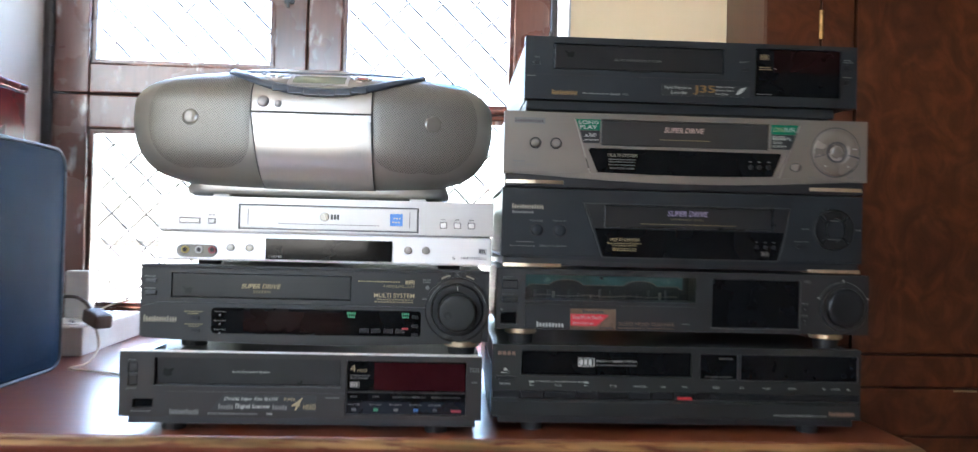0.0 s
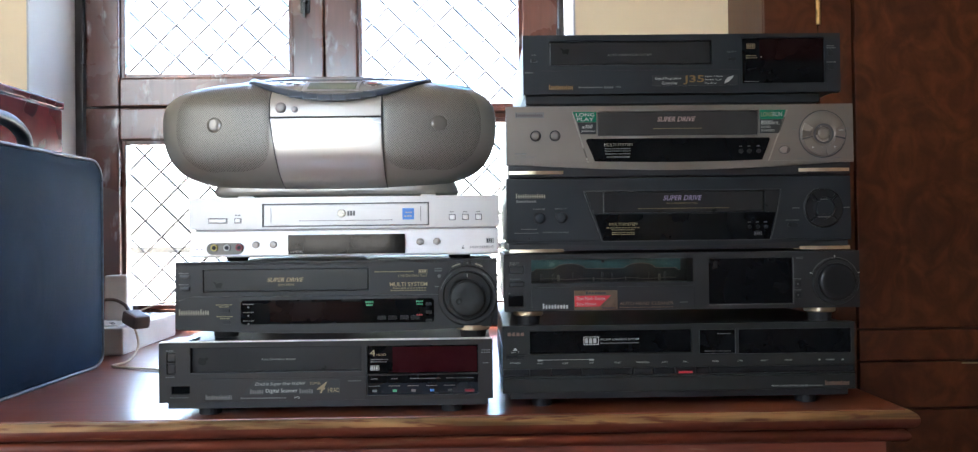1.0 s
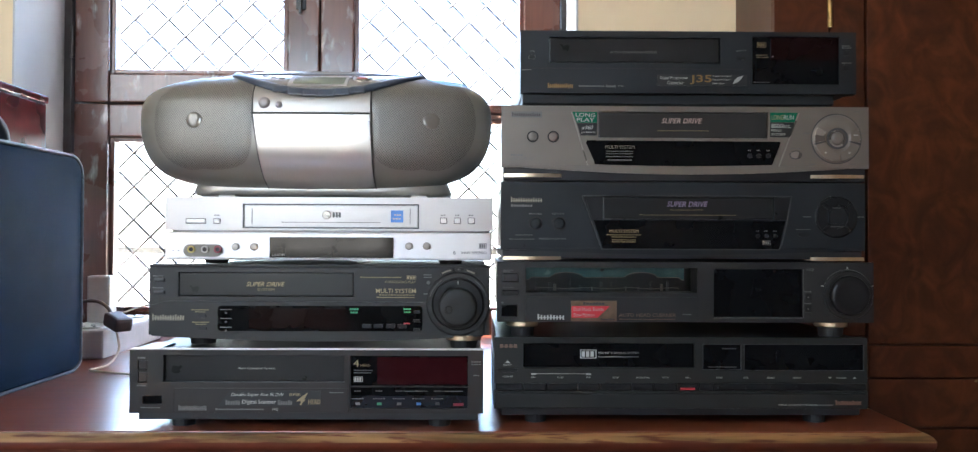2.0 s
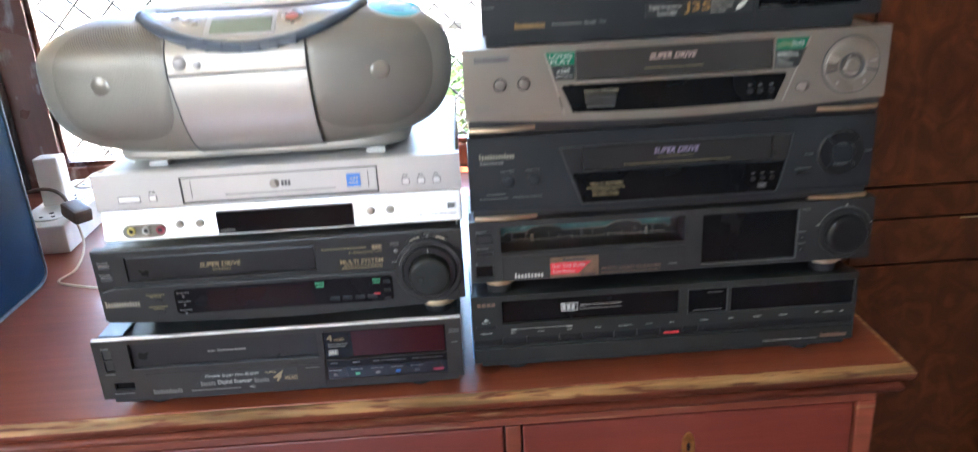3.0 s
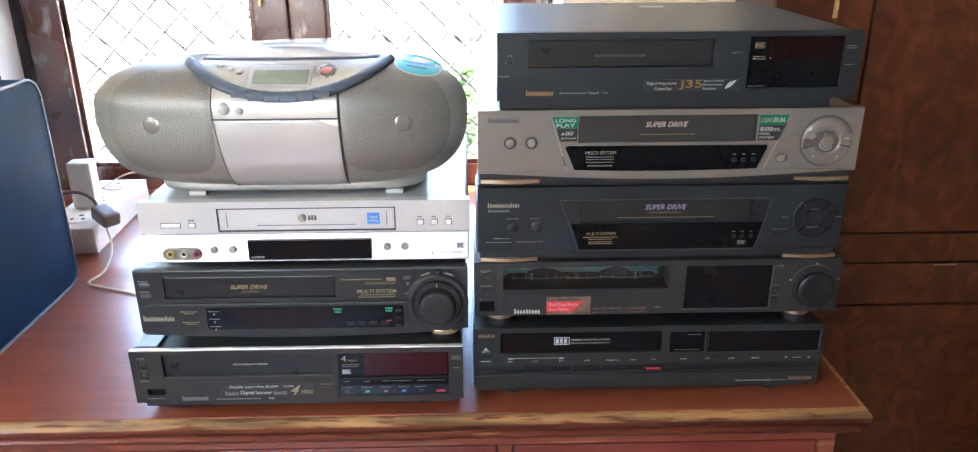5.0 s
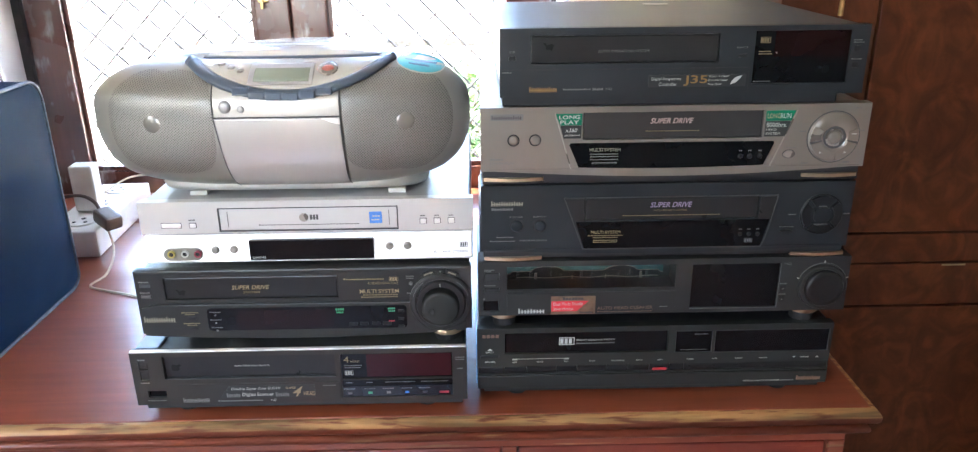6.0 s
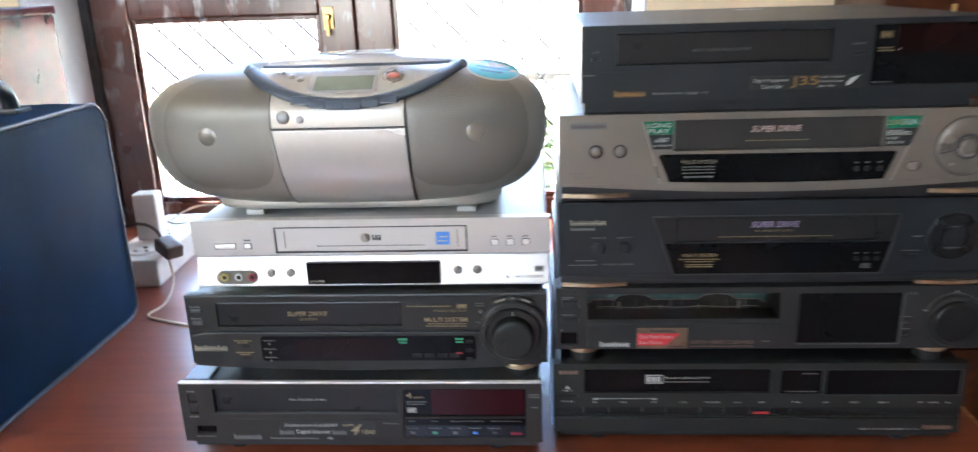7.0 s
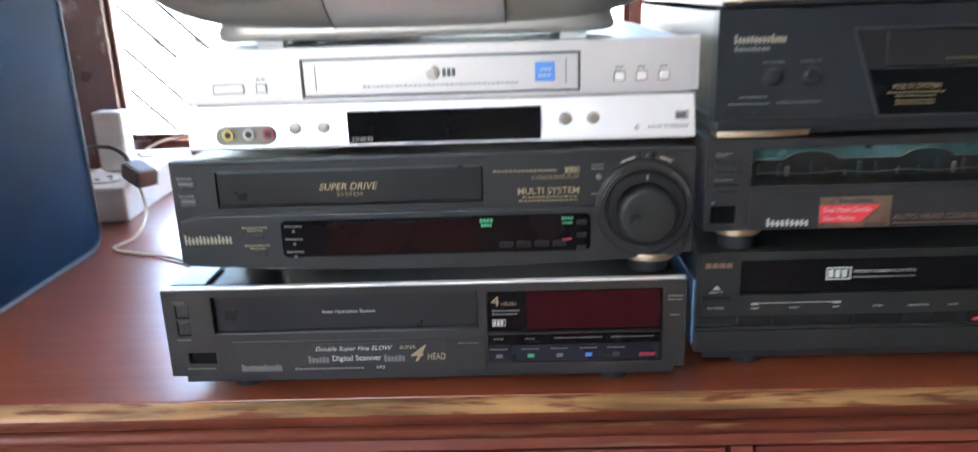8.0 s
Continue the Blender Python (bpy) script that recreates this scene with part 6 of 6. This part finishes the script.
# ---- portable radio ----
def radio():
    cx, cy, cz, S = -0.1330, 0.887, 1.1050, 0.0135
    A, B, C, N, M = 0.2130, 0.052, 0.0755, 2.65, 2.2
    e = empty("portable_radio", pose(cx, cy, cz), "champagne grey oval portable radio with perforated speakers, on the silver recorder", "radio")

    def height(z):
        return C if z > 0 else 0.0855

    def power(z):
        """The outline is squarer towards the bottom."""
        return N + 0.75 * max(0.0, min(1.0, -z / 0.045))

    def front(x, z):
        s = abs(x / A) ** power(z) + abs(z / height(z)) ** power(z)
        return -B * max(0.0, 1 - s) ** (1 / M)

    def shell(sign):
        bm = bmesh.new()
        n, rings = 160, []
        rr = [0.0, 0.1, 0.2, 0.3, 0.4, 0.48, 0.55, 0.62, 0.68, 0.73, 0.78, 0.82, 0.86, 0.89, 0.92, 0.94, 0.96, 0.975, 0.985, 1.0]
        for r in rr:
            ring = []
            for i in range(n):
                t = 2 * math.pi * i / n
                c, s = math.cos(t), math.sin(t)
                q = N + 0.75 * max(0.0, min(1.0, -s * 1.6))
                x = A * r * math.copysign(abs(c) ** (2 / q), c)
                z = height(s) * r * math.copysign(abs(s) ** (2 / q), s)
                if r == 1.0:
                    y = 0.0
                elif sign < 0:
                    y = front(x, z) if r < 0.9 else -B * (1 - r ** q) ** (1 / M)
                else:
                    y = 0.15 * (1 - r ** N) ** 0.6
                ring.append(bm.verts.new((x, y, z)))
                if r == 0.0:
                    break
            rings.append(ring)
        for a, b in zip(rings, rings[1:]):
            for i in range(n):
                j = (i + 1) % n
                bm.faces.new((a[0], b[i], b[j]) if len(a) == 1 else (a[i], b[i], b[j], a[j]))
        return bm

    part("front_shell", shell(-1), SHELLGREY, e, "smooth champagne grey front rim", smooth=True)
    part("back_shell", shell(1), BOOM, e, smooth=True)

    def patch(name, inside, x0, x1, z0, z1, off, mat, nx=28, nz=20, label="", rim=0.004):
        """A thin skin that follows the front, over a stretch given by its lower and upper edges."""
        bm = bmesh.new()
        us = [0.0, 0.004, 0.012] + [i / nx for i in range(1, nx)] + [0.988, 0.996, 1.0]
        vs = [0.0, 0.006, 0.018] + [k / nz for k in range(1, nz)] + [0.982, 0.994, 1.0]
        g = []
        for i, u in enumerate(us):
            row = []
            for k, v in enumerate(vs):
                x, z = inside(u, v)
                edge = i in (0, len(us) - 1) or k in (0, len(vs) - 1)
                row.append(bm.verts.new((x, front(x, z) + (rim if edge else 0) - off, z)))
            g.append(row)
        for i in range(len(us) - 1):
            for k in range(len(vs) - 1):
                bm.faces.new((g[i][k], g[i + 1][k], g[i + 1][k + 1], g[i][k + 1]))
        return part(name, bm, mat, e, label, smooth=True)

    def arc(x):
        """Height of the handle's lower curve."""
        return 0.0275 + 0.038 * (abs(x - S) / 0.1135) ** 2.1

    left, right = -0.0645, 0.0723
    slope = 0.010

    def lower(x):
        return -0.0855 * max(0.02, 1 - abs(x / A) ** N) ** (1 / (N + 0.75)) * 0.975

    patch("cassette_door", lambda u, v: ((lambda x: (x + (1 - v) * (0.012 - 0.009 * u), lower(x) + (0.0025 - lower(x)) * v))(left + (right - left) * u)), 0, 0, 0, 0, 0.0030, BOOM_PANEL, label="satin silver cassette door")
    patch("upper_panel", lambda u, v: ((lambda x: (x, 0.0040 + (arc(x) - 0.003 - 0.0040) * v))(left + (right - left) * u)), 0, 0, 0, 0, 0.0022, BOOM, nz=10)
    patch("display_panel", lambda u, v: ((lambda x: (x, arc(x) + (0.0680 - arc(x)) * v))(S - 0.100 + 0.200 * u)), 0, 0, 0, 0, 0.0020, BOOM_PANEL, nz=14)
    # dark seams beside and above the cassette door
    for xe, lean_in in ((left, 0.012), (right, 0.003)):
        pts = [(xe + (1 - v / 16) * lean_in, lower(xe) + (0.0025 - lower(xe)) * v / 16) for v in range(17)] + [(xe, 0.004 + (arc(xe) - 0.008) * v / 5) for v in range(1, 6)]
        part("seam", tube([(x, front(x, z) - 0.0026, z) for x, z in pts], 0.0008, 6), INK_DARK, e)
    pts = [(left + (right - left) * i / 20, 0.0033) for i in range(21)]
    part("seam", tube([(x, front(x, z) - 0.0024, z) for x, z in pts], 0.0006, 6), INK_DARK, e)
    # folded handle along the curve
    hp = []
    for i in range(41):
        x = S - 0.113 + 0.226 * i / 40
        z = min(arc(x), 0.0640)
        hp.append((x, front(x, z) - 0.003, z))
    part("handle", tube(hp, 0.0060, 10), BOOM_BLUE, e, "slate blue curved handle", smooth=True)
    for x in [S + d for d in (-0.046, -0.028, -0.010, 0.008, 0.026, 0.044)]:
        z = arc(x) - 0.001
        y = front(x, z)
        part("key", boxm(x - 0.0086, x + 0.0086, y - 0.0092, y, z - 0.0042, z + 0.0046, bevel=0.0016), BOOM_BLUE, e)

    def on(x, z, off):
        """Skin offset frame on the front at x, z."""
        d = 0.002
        n = Vector(((front(x + d, z) - front(x - d, z)) / (2 * d), -1, (front(x, z + d) - front(x, z - d)) / (2 * d))).normalized()
        return Vector((x, front(x, z), z)) + n * off, n

    def disc(name, x, z, r, off, mat, squash=1.0, dome=0.3, label=""):
        p, n = on(x, z, off)
        q = (-n).to_track_quat("Y", "Z").to_matrix().to_4x4()
        bm = lathe_y([(r, 0.004), (r, 0.0), (r * 0.85, -dome * r * 0.6), (r * 0.5, -dome * r * 0.9), (0, -dome * r)], 28)
        bmesh.ops.transform(bm, matrix=Matrix.Translation(p) @ q @ Matrix.Diagonal((1, 1, squash, 1)), verts=bm.verts)
        return part(name, bm, mat, e, label, smooth=True)

    disc("knob", S - 0.0640, 0.0150, 0.0068, 0.0024, SILVER_COVER, dome=0.5)
    disc("knob", S - 0.0470, 0.0125, 0.0040, 0.0024, SILVER_COVER, dome=0.5)
    for x, z in ((S - 0.0740, 0.0585), (S - 0.0620, 0.0550), (S - 0.0510, 0.0520)):
        disc("small_button", x, z, 0.0040, 0.0022, SILVER_BUTTON, 0.7, 0.5)
    disc("red_button_rim", S + 0.0443, 0.0530, 0.0110, 0.0020, SILVER_BUTTON, 0.75, 0.15)
    disc("red_button", S + 0.0443, 0.0530, 0.0066, 0.0036, BUTTON_RED, 0.55, 0.2)
    patch("display", lambda u, v: (S - 0.0345 + 0.060 * u, 0.0415 + 0.0140 * v), 0, 0, 0, 0, 0.0045, LCD, 12, 6, "grey-green liquid crystal display", rim=0.002)
    patch("display_surround", lambda u, v: (S - 0.0405 + 0.070 * u, 0.0385 + 0.0215 * v), 0, 0, 0, 0, 0.0035, SILVER_COVER, 12, 6, rim=0.002)
    for sx in (-0.1340, 0.1420):
        disc("speaker_dome", sx, -0.004, 0.0105, 0.0004, CONE, dome=0.13, label="shiny domed tweeter cap")
        bm = bmesh.new()
        # round grille over the speaker, following the front
        nr, na, rows = 14, 72, []
        for i in range(nr + 1):
            ring = []
            for k in range(na):
                t = 2 * math.pi * k / na
                c = math.cos(t)
                q, reach = (1.0, 0.052) if c * sx > 0 else (0.45, abs(sx) - (0.0655 if sx < 0 else 0.0735))
                s = math.sin(t)
                x, z = sx + reach * i / nr * math.copysign(abs(c) ** q, c), -0.004 + 0.058 * i / nr * math.copysign(abs(s) ** (q if q < 1 else 0.9), s)
                ring.append(bm.verts.new((x, front(x, z) - (0.0009 if i < nr else 0.0), z)))
                if i == 0:
                    break
            rows.append(ring)
        for p, q in zip(rows, rows[1:]):
            for k in range(na):
                j = (k + 1) % na
                bm.faces.new((p[0], q[k], q[j]) if len(p) == 1 else (p[k], q[k], q[j], p[j]))
        part("speaker_grille", bm, MESHDARK, e, "darker round perforated grille", smooth=True)
    patch("teal_sticker", lambda u, v: (0.132 + 0.052 * u, 0.0605 - 0.011 * u + (v - 0.5) * 0.0165 * max(0.15, (1 - (2 * u - 1) ** 2) ** 0.5)), 0, 0, 0, 0, 0.0014, STICKER_TEAL, 16, 6, "oval teal sticker", rim=0.0)
    patch("sticker_edge", lambda u, v: (0.1305 + 0.055 * u, 0.0607 - 0.0115 * u + (v - 0.5) * 0.0195 * max(0.15, (1 - (2 * u - 1) ** 2) ** 0.5)), 0, 0, 0, 0, 0.0010, INK_WHITE, 16, 6, rim=0.0)
    for a, b, w in ((0.140, 0.176, 0.0620), (0.145, 0.168, 0.0585)):
        patch("sticker_print", lambda u, v: (a + (b - a) * u, w - 0.22 * (a + (b - a) * u - 0.132) + 0.0016 * v), 0, 0, 0, 0, 0.0019, INK_BLUEDARK, 12, 2, rim=0.0)
    top_strip = [(S - 0.098 + 0.196 * i / 20, front(S - 0.098 + 0.196 * i / 20, 0.0655) - 0.001, 0.0655) for i in range(21)]
    part("panel_strip", tube(top_strip, 0.0022, 8), BOOM_BLUE, e, smooth=True)
    patch("top_deck", lambda u, v: ((lambda x: (x, 0.0678 + (C * (1 - abs(x / A) ** N) ** (1 / N) * 0.996 - 0.0678) * v))(S - 0.096 + 0.192 * u)), 0, 0, 0, 0, 0.0022, LID, nz=8)
    # disc lid and keys on the top deck
    bm = bmesh.new()
    bmesh.ops.create_uvsphere(bm, u_segments=40, v_segments=12, radius=1.0, matrix=Matrix.Translation((S, 0.045, 0.0660)) @ Matrix.Diagonal((0.100, 0.068, 0.0085, 1)))
    part("disc_lid", bm, LID, e, "domed silver disc lid", smooth=True)
    for x in (-0.085, -0.068, -0.051, 0.062, 0.076):
        part("top_key", boxm(x - 0.007, x + 0.006, -0.012, -0.004, 0.064, 0.0715, bevel=0.0015), SILVER_BUTTON, e)
    # pedestal
    bm = bmesh.new()
    rows = []
    for z, w, d in ((-0.060, 0.150, 0.060), (-0.084, 0.159, 0.066), (-0.0890, 0.157, 0.065), (-0.0905, 0.152, 0.060)):
        rows.append([bm.verts.new((0.004 + w * math.copysign(abs(math.cos(t)) ** 0.35, math.cos(t)), 0.045 + d * math.copysign(abs(math.sin(t)) ** 0.5, math.sin(t)), z)) for t in [2 * math.pi * i / 48 for i in range(48)]])
    for a, b in zip(rows, rows[1:]):
        for i in range(48):
            bm.faces.new((a[i], a[(i + 1) % 48], b[(i + 1) % 48], b[i]))
    bm.faces.new(rows[-1])
    bm.faces.new(rows[0][::-1])
    part("pedestal", bm, BOOM, e, smooth=True)
    for x in (-0.104, 0.126):
        for y in (-0.013, 0.09):
            part("foot", boxm(x - 0.010, x + 0.010, y - 0.006, y + 0.006, -0.0955, -0.0900, bevel=0.001), INK_WHITE, e)
    # the upper half leans back towards the deck
    for ob in e.children:
        for v in ob.data.vertices:
            if v.co.z > 0.015:
                d = 2.6 * (min(v.co.z, 0.066) - 0.015) ** 2
                v.co.z -= d
                v.co.y += 5.2 * d


radio()
